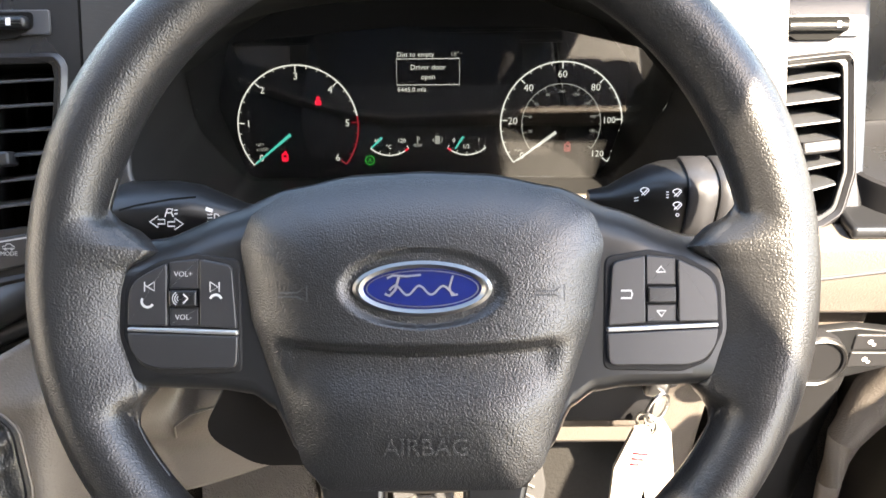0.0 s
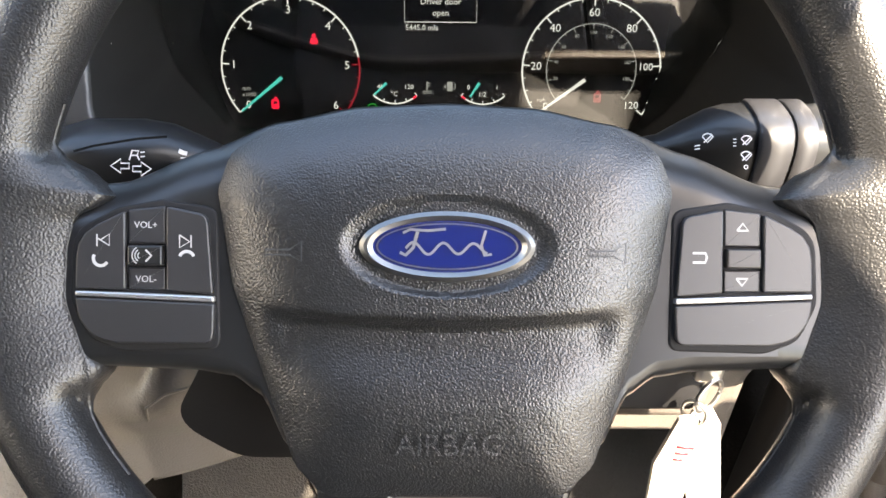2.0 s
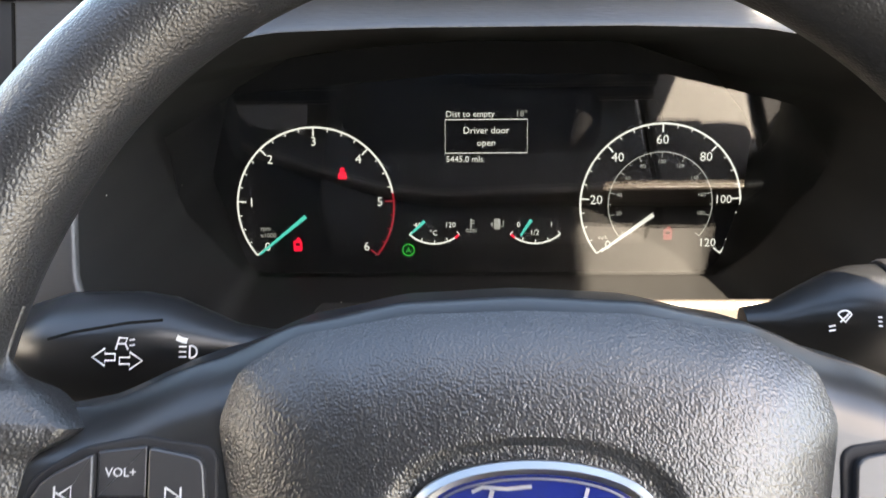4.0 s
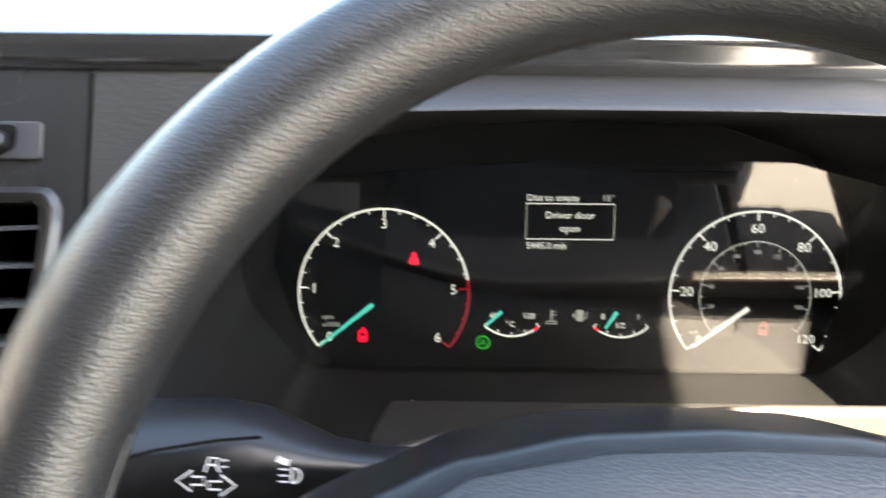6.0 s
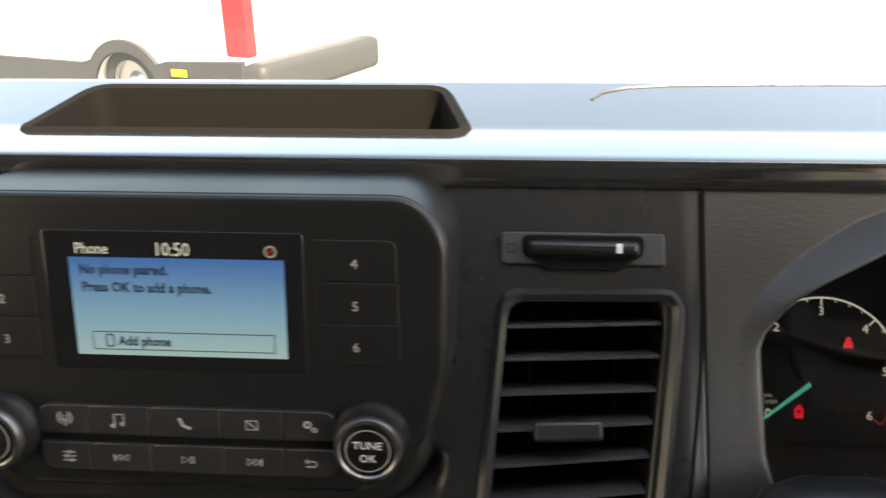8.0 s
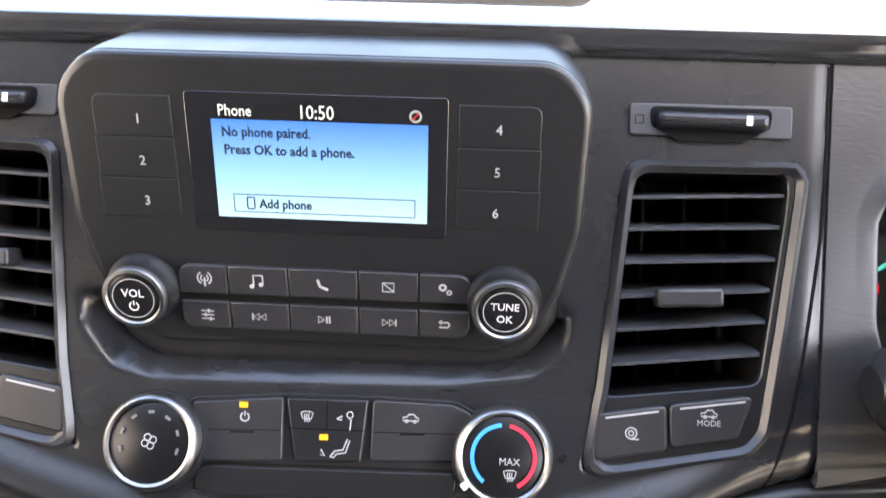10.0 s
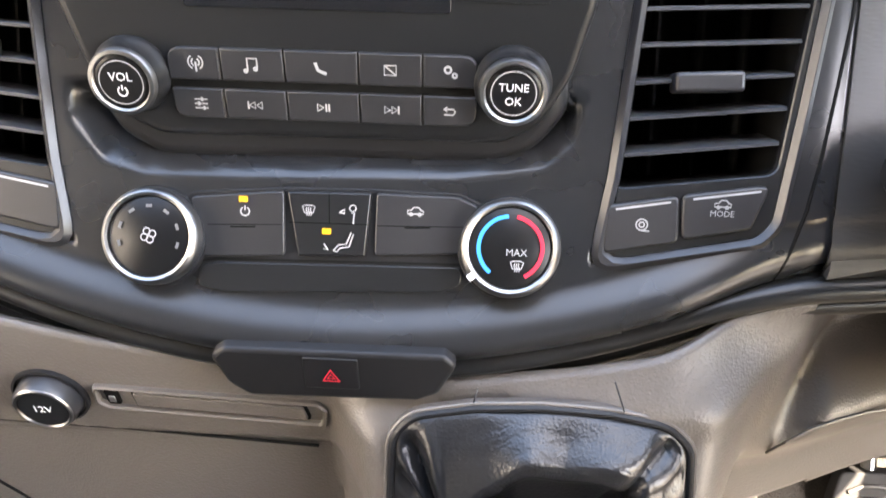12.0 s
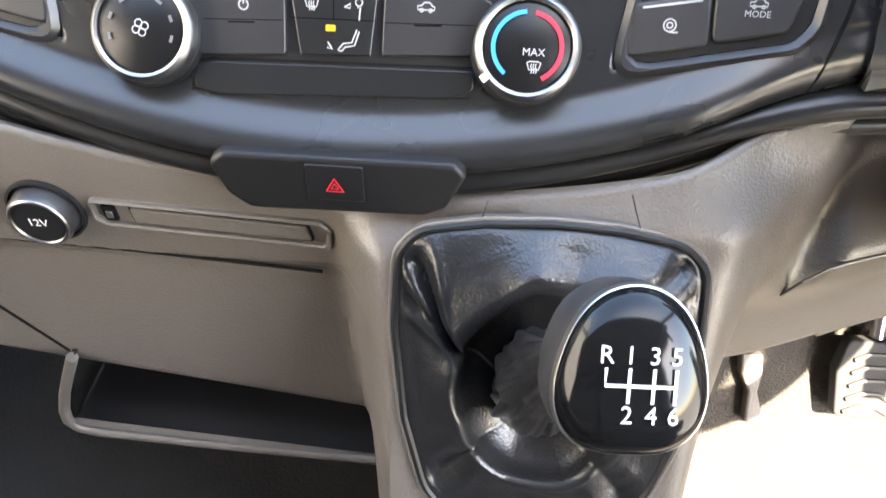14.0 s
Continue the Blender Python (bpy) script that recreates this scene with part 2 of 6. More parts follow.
def tube(points, radius, n=12, bm=None, closed=False, squash=1.0, up=(0, 0, 1)):
    pts = [Vector(p) for p in points]
    loops, up = [], Vector(up)
    for i, p in enumerate(pts):
        a = pts[i - 1] if i or closed else p
        b = pts[(i + 1) % len(pts)] if i < len(pts) - 1 or closed else p
        t = (b - a).normalized()
        s = t.cross(up)
        if s.length < 0.05:
            s = t.cross(Vector((0, 1, 0)))
        s.normalize()
        w = s.cross(t)
        r = radius[i] if isinstance(radius, (list, tuple)) else radius
        loops.append([p + s * (r * math.cos(2 * math.pi * k / n)) + w * (r * squash * math.sin(2 * math.pi * k / n)) for k in range(n)])
    if closed:
        loops.append(loops[0])
        bm = loft(loops, False, False, bm)
        bmesh.ops.remove_doubles(bm, verts=bm.verts, dist=1e-6)
        return bm
    return loft(loops, True, True, bm)


def surface(nu, nv, f, bm=None, keep=None):
    """A sheet of nu x nv cells through f(u, v), u and v from 0 to 1."""
    bm = bm or bm_new()
    vs = [[bm.verts.new(f(i / nu, j / nv)) for j in range(nv + 1)] for i in range(nu + 1)]
    for i in range(nu):
        for j in range(nv):
            q = (vs[i][j], vs[i + 1][j], vs[i + 1][j + 1], vs[i][j + 1])
            if keep is None or keep(sum((v.co for v in q), Vector()) / 4):
                bm.faces.new(q)
    return bm


def thicken(ob, d, offset=-1.0):
    facing = sum(q.normal.y * -1 + q.normal.z * 0.5 for q in ob.data.polygons)
    offset = offset if offset == 0 else -1.0 if facing > 0 else 1.0
    s = ob.modifiers.new("thickness", "SOLIDIFY")
    s.thickness, s.offset = d, offset
    return ob


def box(x0, y0, z0, x1, y1, z1, bevel=0.0, bm=None):
    b2 = bm_new()
    bmesh.ops.create_cube(b2, size=1)
    for v in b2.verts:
        v.co = Vector(((x0 + x1) / 2 + v.co.x * (x1 - x0), (y0 + y1) / 2 + v.co.y * (y1 - y0), (z0 + z1) / 2 + v.co.z * (z1 - z0)))
    if bevel > 0:
        bmesh.ops.bevel(b2, geom=b2.edges[:], offset=bevel, segments=3, affect="EDGES", profile=0.5)
    if bm is None:
        return b2
    tmp = bpy.data.meshes.new("tmp")
    b2.to_mesh(tmp)
    b2.free()
    bm.from_mesh(tmp)
    bpy.data.meshes.remove(tmp)
    return bm


def lathe(profile, n=40, bm=None, cap=True):
    """Turns (radius, height) pairs about local z."""
    return loft([[(r * math.cos(2 * math.pi * k / n), r * math.sin(2 * math.pi * k / n), h) for k in range(n)] for r, h in profile], cap, cap, bm)


def moved(bm, m):
    bmesh.ops.transform(bm, matrix=m, verts=bm.verts)
    return bm


def text(words, size, mat, parent, x, y, z, name="lettering", align="CENTER", turn=0.0, squeeze=1.0, bold=0.0):
    cu = bpy.data.curves.new("t", "FONT")
    cu.body, cu.size, cu.align_x, cu.align_y, cu.extrude = words, size, align, "CENTER", 0.00008
    cu.resolution_u, cu.offset = 2, bold
    ob = bpy.data.objects.new("t", cu)
    me = bpy.data.meshes.new_from_object(ob)
    bpy.data.objects.remove(ob)
    me.transform(Matrix.Translation((x, y, z)) @ Matrix.Rotation(radians(turn), 4, "Z") @ Matrix.Diagonal((squeeze, 1, 1, 1)))
    me.materials.clear()
    me.materials.append(mat)
    o = new(name, me)
    o.parent = parent
    return o


def stroke(points, w, z, mat, parent, name="symbol", closed=False, bm=None, done=True):
    """A flat line of width w along points, lying at height z."""
    bm = bm or bm_new()
    pts = [Vector(p) for p in points]
    n = len(pts)
    L, R = [], []
    for i, p in enumerate(pts):
        a = pts[i - 1] if i or closed else p
        b = pts[(i + 1) % n] if i < n - 1 or closed else p
        d = (b - a).normalized()
        s = Vector((-d.y, d.x)) * w / 2
        L.append(p + s), R.append(p - s)
    k = n if closed else n - 1
    top = [(bm.verts.new((*L[i], z)), bm.verts.new((*R[i], z))) for i in range(n)]
    for i in range(k):
        j = (i + 1) % n
        bm.faces.new((top[i][0], top[i][1], top[j][1], top[j][0]))
    return part(name, bm, mat, parent, smooth=False) if done else bm


def arc(x, y, r, a0, a1, n=24, ry=None):
    return [(x + r * math.cos(radians(a0 + (a1 - a0) * i / n)), y + (ry or r) * math.sin(radians(a0 + (a1 - a0) * i / n))) for i in range(n + 1)]


def inside(poly, x, y):
    c, n = False, len(poly)
    for i in range(n):
        (x1, y1), (x2, y2) = poly[i], poly[i - 1]
        if (y1 > y) != (y2 > y) and x < (x2 - x1) * (y - y1) / (y2 - y1) + x1:
            c = not c
    return c


def mixv(a, b, t):
    return a + (b - a) * t


def smoothstep(a, b, x):
    t = min(max((x - a) / (b - a), 0), 1)
    return t * t * (3 - 2 * t)


# ---- the cab's shell ----
def slab(name, x0, y0, z0, x1, y1, z1, mat, label, bevel=0.004):
    return tagged(part(name, box(x0, y0, z0, x1, y1, z1, bevel), mat), label, name.split("_")[0], kind="structure")


FLOOR_Z = 0.86
tagged(part("ground", box(-60, -60, -0.3, 60, 90, 0.0), M_GROUND, smooth=False), "sunlit pale concrete yard outside the van", "ground", kind="structure")
slab("floor", -1.30, -0.75, FLOOR_Z - 0.06, 0.42, 0.62, FLOOR_Z, M_MAT, "carpeted van cab floor in dusty taupe")
slab("wall_front", -1.32, 0.62, 0.70, 0.44, 0.66, 1.46, M_BLACK, "dark bulkhead behind the dashboard")
slab("wall_left_lower", -1.36, -0.75, 0.70, -1.30, 0.80, 1.30, M_LOWER, "taupe lower door lining on the passenger side")
slab("wall_back", -1.36, -0.82, 0.80, 0.48, -0.802, 2.14, M_BLACK, "dark cargo bulkhead behind the seats")
slab("ceiling", -1.36, -0.80, 2.100, 0.404, 0.03, 2.14, M_HEAD, "grey fabric headlining of the van cab")
# Unseen rails, stepped in height to shape the sun entering by the door.
slab("header_right", 0.405, -0.098, 1.995, 0.43, 0.034, 2.15, M_HEAD, "unseen grey roof rail over the driver door, placed to cut the sun")
slab("header_right_rear", 0.407, -0.165, 1.85, 0.432, -0.10, 2.15, M_HEAD, "unseen grey block added to keep the sun off the wheel hub")
slab("header_right_end", 0.407, -0.80, 1.945, 0.432, -0.167, 2.15, M_HEAD, "unseen grey lining over the rear of the door, its edge set to admit sun")
# Two unseen walls added to keep the sun off the footwell and hollow.
slab("wall_right_front", 0.405, 0.090, 0.70, 0.44, 0.176, 1.50, M_LOWER, "unseen taupe wall added to shade the driver footwell")
slab("wall_right_corner", 0.405, 0.178, 0.70, 0.44, 0.618, 1.39, M_LOWER, "unseen low taupe wall added to shade the hollow by the footwell")
slab("header_left", -1.36, -0.80, 1.93, -1.28, 0.10, 2.098, M_HEAD, "grey roof rail over the passenger window")
slab("pillar_right_rear", 0.40, -0.80, 0.80, 0.445, -0.62, 2.05, M_HEAD, "grey lined pillar behind the driver door")
slab("pillar_left_rear", -1.36, -0.80, 1.28, -1.28, -0.55, 2.05, M_HEAD, "grey lined pillar behind the passenger door")
# Out-of-view wall added to reflect warm sun onto the passenger side.
tagged(part("wall_bounce", box(-3.9, -9.0, 0.0, -3.6, 1.8, 3.6, 0.02), M_WALL), "unseen pale wall added to bounce sunlight into the cab", "wall", kind="structure")
slab("sill_right", 0.38, -0.75, 0.74, 0.46, 0.62, 0.88, M_BLACK, "black door sill of the open driver door")
for nm, xx in (("pillar_right_front", 0.40), ("pillar_left_front", -1.31)):
    tagged(part(nm, tube([(xx, 0.95, 1.40), (xx, 0.53, 1.73), (xx, 0.035, 2.12)], 0.030, 12), M_HEAD), "grey plastic windscreen pillar lining", "pillar", kind="structure")
glass = part("windscreen", loft([[(-1.30, 0.90, 1.44), (0.42, 0.90, 1.44), (0.42, 0.032, 2.107), (-1.30, 0.032, 2.107)],
                                 [(-1.30, 0.906, 1.446), (0.42, 0.906, 1.446), (0.42, 0.038, 2.113), (-1.30, 0.038, 2.113)]]), M_SCREENGLASS, smooth=False)
tagged(glass, "clear raked windscreen above the dashboard", "windscreen", kind="structure")
glass.visible_shadow = False


# ---- dashboard ----
def panel_y(z):
    return 0.366 + 0.61 * (z - 1.345)


def edge_z(x):
    """Height of the upper dashboard's lower edge."""
    d = abs(x + 0.41)
    if d < 0.16:
        return 1.292 + 1.05 * d * d
    t = min((d - 0.16) / 0.06, 1)
    return 1.3189 + 0.06 * (0.336 * t - 0.128 * t * t) + 0.08 * max(d - 0.22, 0)


dashboard = thing("dashboard", pose(0, 0, 0), "grey moulded van dashboard with taupe lower half", "dashboard")
VENT = plane_frame(0, 0.433, 1.452, 0.61)
VENT_INV = VENT.inverted()
CENTRE_X = -0.4135
vent_hole = [(-0.2835, -0.002), (-0.2120, -0.002), (-0.2170, -0.085), (-0.2260, -0.123), (-0.2985, -0.137), (-0.2900, -0.085)]
vent_hole_left = [(2 * CENTRE_X - x, y) for x, y in vent_hole]


# outline of the dark hollow under the radio, in x and z
hollow = [(-0.5240, 1.424), (-0.5300, 1.397), (-0.5263, 1.3815), (-0.5129, 1.3677), (-0.4945, 1.3634), (-0.435, 1.3642), (-0.3589, 1.3661), (-0.3216, 1.3708), (-0.3097, 1.3798), (-0.3035, 1.397), (-0.3040, 1.424)]


def depth_inside(poly, x, z):
    """Distance from the outline, positive inside it."""
    p, best = Vector((x, z)), 1.0
    for a, b in zip(poly, poly[1:] + poly[:1]):
        a, b = Vector(a), Vector(b)
        e = b - a
        best = min(best, (p - a - e * max(0, min(1, (p - a).dot(e) / e.length_squared))).length)
    return best if inside(poly, x, z) else -best


def panel_profile(x, t):
    """A point of the upper panel: t from its top edge (0) to the tucked-under lower edge (1)."""
    zb = edge_z(x)
    turn = 0.0012 * smoothstep(-0.2075, -0.1985, x)
    if t < 0.72:
        z = mixv(1.494, zb + 0.026, t / 0.72)
        dish = 0.0
        if -0.54 < x < -0.29 and 1.35 < z < 1.43:
            back = 0.4060
            dish = max(0.0, back - panel_y(z)) * smoothstep(-0.0010, 0.0075, depth_inside(hollow, x, z)) * smoothstep(1.400, 1.382, z)
        return Vector((x, panel_y(z) + dish + turn, z))
    a = (t - 0.72) / 0.28
    z0 = zb + 0.026
    y0 = panel_y(z0)
    g = 1 - 0.55 * smoothstep(-0.27, -0.205, x)
    p0, p1, p2, p3 = (y0, z0), (y0 - 0.004 * g, z0 - 0.007), (y0 - 0.027 * g, z0 - 0.010), (y0 - 0.014 * g, z0 - 0.026)
    b = [(1 - a) ** 3, 3 * a * (1 - a) ** 2, 3 * a * a * (1 - a), a ** 3]
    return Vector((x, turn + sum(w * p[0] for w, p in zip(b, (p0, p1, p2, p3))), sum(w * p[1] for w, p in zip(b, (p0, p1, p2, p3)))))


def keep_panel(c):
    q = VENT_INV @ c
    return not (inside(vent_hole, q.x, q.y) or inside(vent_hole_left, q.x, q.y))


thicken(part("centre_panel", surface(210, 140, lambda u, v: panel_profile(mixv(-0.66, -0.1975, u), v), keep=keep_panel), M_DASH, dashboard,
             "smooth dark grey centre panel"), 0.003)
thicken(part("passenger_panel", surface(40, 50, lambda u, v: panel_profile(mixv(-1.29, -0.662, u), v)), M_DASH, dashboard), 0.003)

# driver's instrument surround
half = [(0.150, 1.316), (0.1740, 1.395), (0.1750, 1.436), (0.1640, 1.4520), (0.1517, 1.4615), (0.1387, 1.4685), (0.1246, 1.4755), (0.1106, 1.4798), (0.0900, 1.4828), (0.040, 1.4840)]
opening = rounded([(-x, z) for x, z in half] + [(x + 0.006, z) for x, z in half[::-1]], 0.010, 4)
corners = [(-0.155, 1.304), (-0.1979, 1.332), (-0.1979, 1.4935), (0.204, 1.4935), (0.204, 1.338), (0.165, 1.304)]
face_edge = rounded([(-0.138, 1.324), (-0.158, 1.375), (-0.146, 1.418), (-0.108, 1.437), (-0.02, 1.443), (0.07, 1.442), (0.118, 1.428), (0.143, 1.400), (0.140, 1.365), (0.126, 1.324)], 0.012, 4)


def star(poly, n, cx=0.003, cz=1.395):
    """The polygon's points met by n rays from a middle point."""
    out = []
    for k in range(n):
        a = 2 * math.pi * k / n
        d, best = (math.cos(a), math.sin(a)), 0
        for i in range(len(poly)):
            (x1, y1), (x2, y2) = poly[i - 1], poly[i]
            ex, ey = x2 - x1, y2 - y1
            den = d[0] * ey - d[1] * ex
            if abs(den) > 1e-12:
                t = ((x1 - cx) * ey - (y1 - cz) * ex) / den
                s = ((x1 - cx) * d[1] - (y1 - cz) * d[0]) / den
                if t > 0 and -1e-6 <= s <= 1 + 1e-6:
                    best = max(best, t)
        out.append((cx + best * d[0], cz + best * d[1]))
    return out


def hood_y(z):
    return 0.445 + 0.30 * (z - 1.40)


def face_y(z):
    return 0.522 + 0.41 * (z - 1.362)


N = 180
o0, o2, o4 = star(corners, N), star(opening, N), star(face_edge, N)
for c in corners:
    k = min(range(N), key=lambda i: math.dist(o0[i], c))
    o0[k] = c


def surround_y(x, z):
    """The surround's face: level with the centre panel, tucked back below the ridge."""
    e = edge_z(x) + 0.003
    return panel_y(max(z, e)) + 1.2 * max(e - z, 0)


def nose_y(x, z):
    """The rim of the hood: standing out towards the driver at the top, level with the face at the sides."""
    return mixv(hood_y(z), surround_y(x, z), smoothstep(1.325, 1.375, z)) - 0.017 * smoothstep(1.430, 1.476, z)


def brow(d):
    """A loop d metres outside the hood's rim, a shelf that falls from the face to the rim."""
    out = []
    for a, b in zip(o0, o2):
        span = math.dist(a, b)
        w = min(0.0105, 0.8 * span)
        f = min(d / 0.0105 * w / span, 1)
        x, z = mixv(b[0], a[0], f), mixv(b[1], a[1], f)
        s = min(d / 0.0105, 1)
        face = surround_y(x, z)
        y = mixv(nose_y(*b), face, 1 - (1 - s) ** 1.15) if s < 1 else face
        out.append((x, y + 0.0035 * (1 - math.sqrt(max(0, 1 - max(0, 1 - s / 0.22) ** 2))), z))
    return out


loops = [[(x, surround_y(x, z) + 0.003, z) for x, z in o0], [(mixv(a[0], b[0], 0.012), surround_y(*a), mixv(a[1], b[1], 0.012)) for a, b in zip(o0, o2)]]
loops += [brow(0.0105 * s) for s in (1.3, 1.06, 1.0, 0.94, 0.8, 0.65, 0.5, 0.36, 0.22, 0.15, 0.09, 0.04, 0.0)]
SHELL = len(loops)
for t in (0.04, 0.3, 0.6, 0.9, 1.0):
    loops.append([(mixv(a[0], b[0], t), mixv(nose_y(*a) + 0.004, face_y(b[1]), t), mixv(a[1], b[1], t)) for a, b in zip(o2, o4)])
part("instrument_surround", loft(loops[:SHELL], False, False), M_DASH2, dashboard, "grained dark grey instrument surround")
# parting line, leaning in towards its foot
seam_path = []
for x, t in ((-0.1990, 0.02), (-0.1990, 0.25), (-0.2000, 0.36), (-0.2030, 0.48), (-0.2062, 0.60), (-0.2100, 0.70), (-0.2125, 0.78), (-0.2150, 0.86), (-0.2170, 0.93), (-0.2185, 0.99)):
    seam_path.append(panel_profile(x, t) + Vector((0, 0.0002, 0)))
part("seam", tube(seam_path, 0.0009, 6), M_DARKGAP, dashboard)
part("surround_sill", surface(30, 30, lambda u, v: panel_profile(mixv(-0.1988, -0.166, u), mixv(0.64, 1.0, v)) + Vector((0, -0.0030, 0))), M_DASH2, dashboard)
part("hood_lining", loft(loops[SHELL - 1:], False, False), M_LINING, dashboard, "black lining inside the instrument hood")

# right-hand end with its vent hole
RVENT = plane_frame(0.2375, 0.450, 1.400, 0.61)
RV_INV = RVENT.inverted()
rvent_hole = [(-0.024, 0.031), (0.021, 0.035), (0.024, -0.035), (0.018, -0.058), (0.004, -0.064), (-0.026, 0.0)]


def right_panel(u, v):
    x = mixv(0.2065, 0.285, u)
    z = mixv(1.494, 1.318, v)
    return Vector((x, 0.450 + 0.61 * (z - 1.40) + 0.05 * smoothstep(0.272, 0.286, x), z))


thicken(part("end_panel", surface(40, 60, right_panel, keep=lambda c: not inside(rvent_hole, *(RV_INV @ c)[:2])), M_DASH, dashboard), 0.003)
part("end_cheek", box(0.286, 0.53, 1.30, 0.42, 0.60, 1.50, 0.012), M_DASH, dashboard)


# top pad with a tray sunk into it
def top_z(y):
    return 1.507 + 0.17 * max(y - 0.497, 0)


def pad_profile(v):
    pts = [Vector(p) for p in ((0.492, 1.4880), (0.470, 1.4888), (0.4570, 1.4905), (0.4533, 1.4945), (0.4527, 1.5000), (0.4529, 1.5040), (0.4544, 1.5058), (0.464, 1.5064), (0.475, 1.5068), (0.490, 1.5072))]
    if v < 0.7:
        k = v / 0.7 * (len(pts) - 1)
        i = min(int(k), len(pts) - 2)
        t = k - i
        a, b, c, d = pts[max(i - 1, 0)], pts[i], pts[i + 1], pts[min(i + 2, len(pts) - 1)]
        return 0.5 * (2 * b + (c - a) * t + (2 * a - 5 * b + 4 * c - d) * t * t + (3 * b - a - 3 * c + d) * t ** 3)
    y = mixv(0.49, 0.563, (v - 0.7) / 0.3)
    return Vector((y, top_z(y) + 0.0002))


tray = rounded([(-0.523, 0.489), (-0.300, 0.489), (-0.316, 0.549), (-0.512, 0.549)], [0.006, 0.010, 0.014, 0.014], 5)


def pad_point(u, v):
    q = pad_profile(v)
    return Vector((mixv(-1.29, 0.42, u), q.x, q.y))


hole = inset(tray, 0.001)
thicken(part("top_pad", surface(520, 76, pad_point, keep=lambda c: not (c.z > 1.50 and inside(hole, c.x, c.y))), M_PAD, dashboard,
             "grained soft top pad with a rolled front edge"), 0.003)
t0 = [(x, y, top_z(y) - 0.001) for x, y in inset(tray, -0.004)]
t1 = [(x, y, top_z(y) + 0.0025) for x, y in inset(tray, -0.001)]
t2 = [(x, y, top_z(y) + 0.0015) for x, y in inset(tray, 0.003)]
t3 = [(x, y, 1.462) for x, y in inset(tray, 0.006)]
part("tray", loft([t0, t1, t2, t3], False, True), M_DARKGAP, dashboard, "sunken black tray in the top pad")
part("rear_drop", surface(4, 6, lambda u, v: Vector((mixv(-1.29, 0.42, u), 0.563 + 0.30 * v, 1.5184 - 0.16 * v))), M_BLACK, dashboard)
part("rear_seam", tube([(x, y, top_z(y) + 0.0004) for x, y in ((-0.238, 0.536), (-0.232, 0.545), (-0.218, 0.5525), (-0.195, 0.5565), (-0.14, 0.5585), (0.0, 0.5600), (0.36, 0.5600))], 0.0007, 6), M_PLATE, dashboard)


# double ridge below the upper panel
def ridge_point(u, v, drop, out, r):
    x = mixv(-1.28, 0.10, u)
    zb = edge_z(x) - drop
    a = 2 * math.pi * v
    return Vector((x, panel_y(edge_z(x) + 0.02) - out + r * math.cos(a), zb + r * math.sin(a) * 0.8))


part("ridge", surface(140, 12, lambda u, v: ridge_point(u, v, 0.007, 0.004, 0.0085)), M_SATIN, dashboard)
part("ridge", surface(140, 12, lambda u, v: ridge_point(u, v, 0.019, 0.001, 0.0075)), M_SATIN, dashboard)


# taupe lower dashboard with the console tower grown out of it, open under the gear gaiter
GEAR = plane_frame(-0.3165, 0.3175, 1.27, 0.45)
GEAR_INV = GEAR.inverted()
gframe = [(-0.0680, -0.0040), (-0.0590, 0.0085), (-0.0300, 0.0140), (0.0, 0.0158), (0.0300, 0.0145), (0.0570, 0.0100), (0.0685, -0.0020), (0.0715, -0.0400), (0.0700, -0.0900), (0.0580, -0.1330), (0.030, -0.1480), (-0.025, -0.1500), (-0.0500, -0.1380), (-0.0630, -0.0900), (-0.0690, -0.0400)]
gaiter_hole = inset(gframe, 0.006)
def tower(z):
    v = (1.30 - z) / 0.4
    return mixv(-0.3165, -0.306, v), mixv(0.083, 0.074, v)


def lower_y(x, z):
    left = 0.338 + 0.004 * smoothstep(1.230, 1.222, z)
    right = 0.354 + 0.058 * smoothstep(-0.23, -0.02, x) + 0.02 * smoothstep(1.22, 1.16, z)
    over = z - (1.2245 - 0.030 * smoothstep(-0.155, -0.186, x))
    right += 0.040 * smoothstep(-0.205, -0.15, x) * smoothstep(0.20, 0.15, x) * smoothstep(0.0, 0.035, over)
    face = 0.3185 + 0.45 * (z - 1.27) if z < 1.268 else 0.3176 + 0.25 * (z - 1.268)
    cx, w = tower(z)
    s = smoothstep(cx - w - 0.024, cx - w + 0.010, x)
    y = mixv(left, face, s) if x < cx else mixv(right, face, 1 - smoothstep(cx + w - 0.012, cx + w + 0.034, x))
    return y


def shelf_edge(x):
    """Lower edge of the passenger side's taupe panel, above the open shelf."""
    return 1.113 - 0.17 * (x + 0.592)


def lower_keep(c):
    q = GEAR_INV @ c
    if abs(q.z) < 0.05 and inside(gaiter_hole, q.x, q.y):
        return False
    cx, w = tower(c.z)
    if c.x < cx - w - 0.012:
        return c.z > shelf_edge(c.x)
    if c.x > cx + w + 0.022:
        return c.z > (1.121 if c.x < 0.0 else 1.1075 if c.x < 0.178 else 1.045 if c.x < 0.216 else 1.225)
    return True


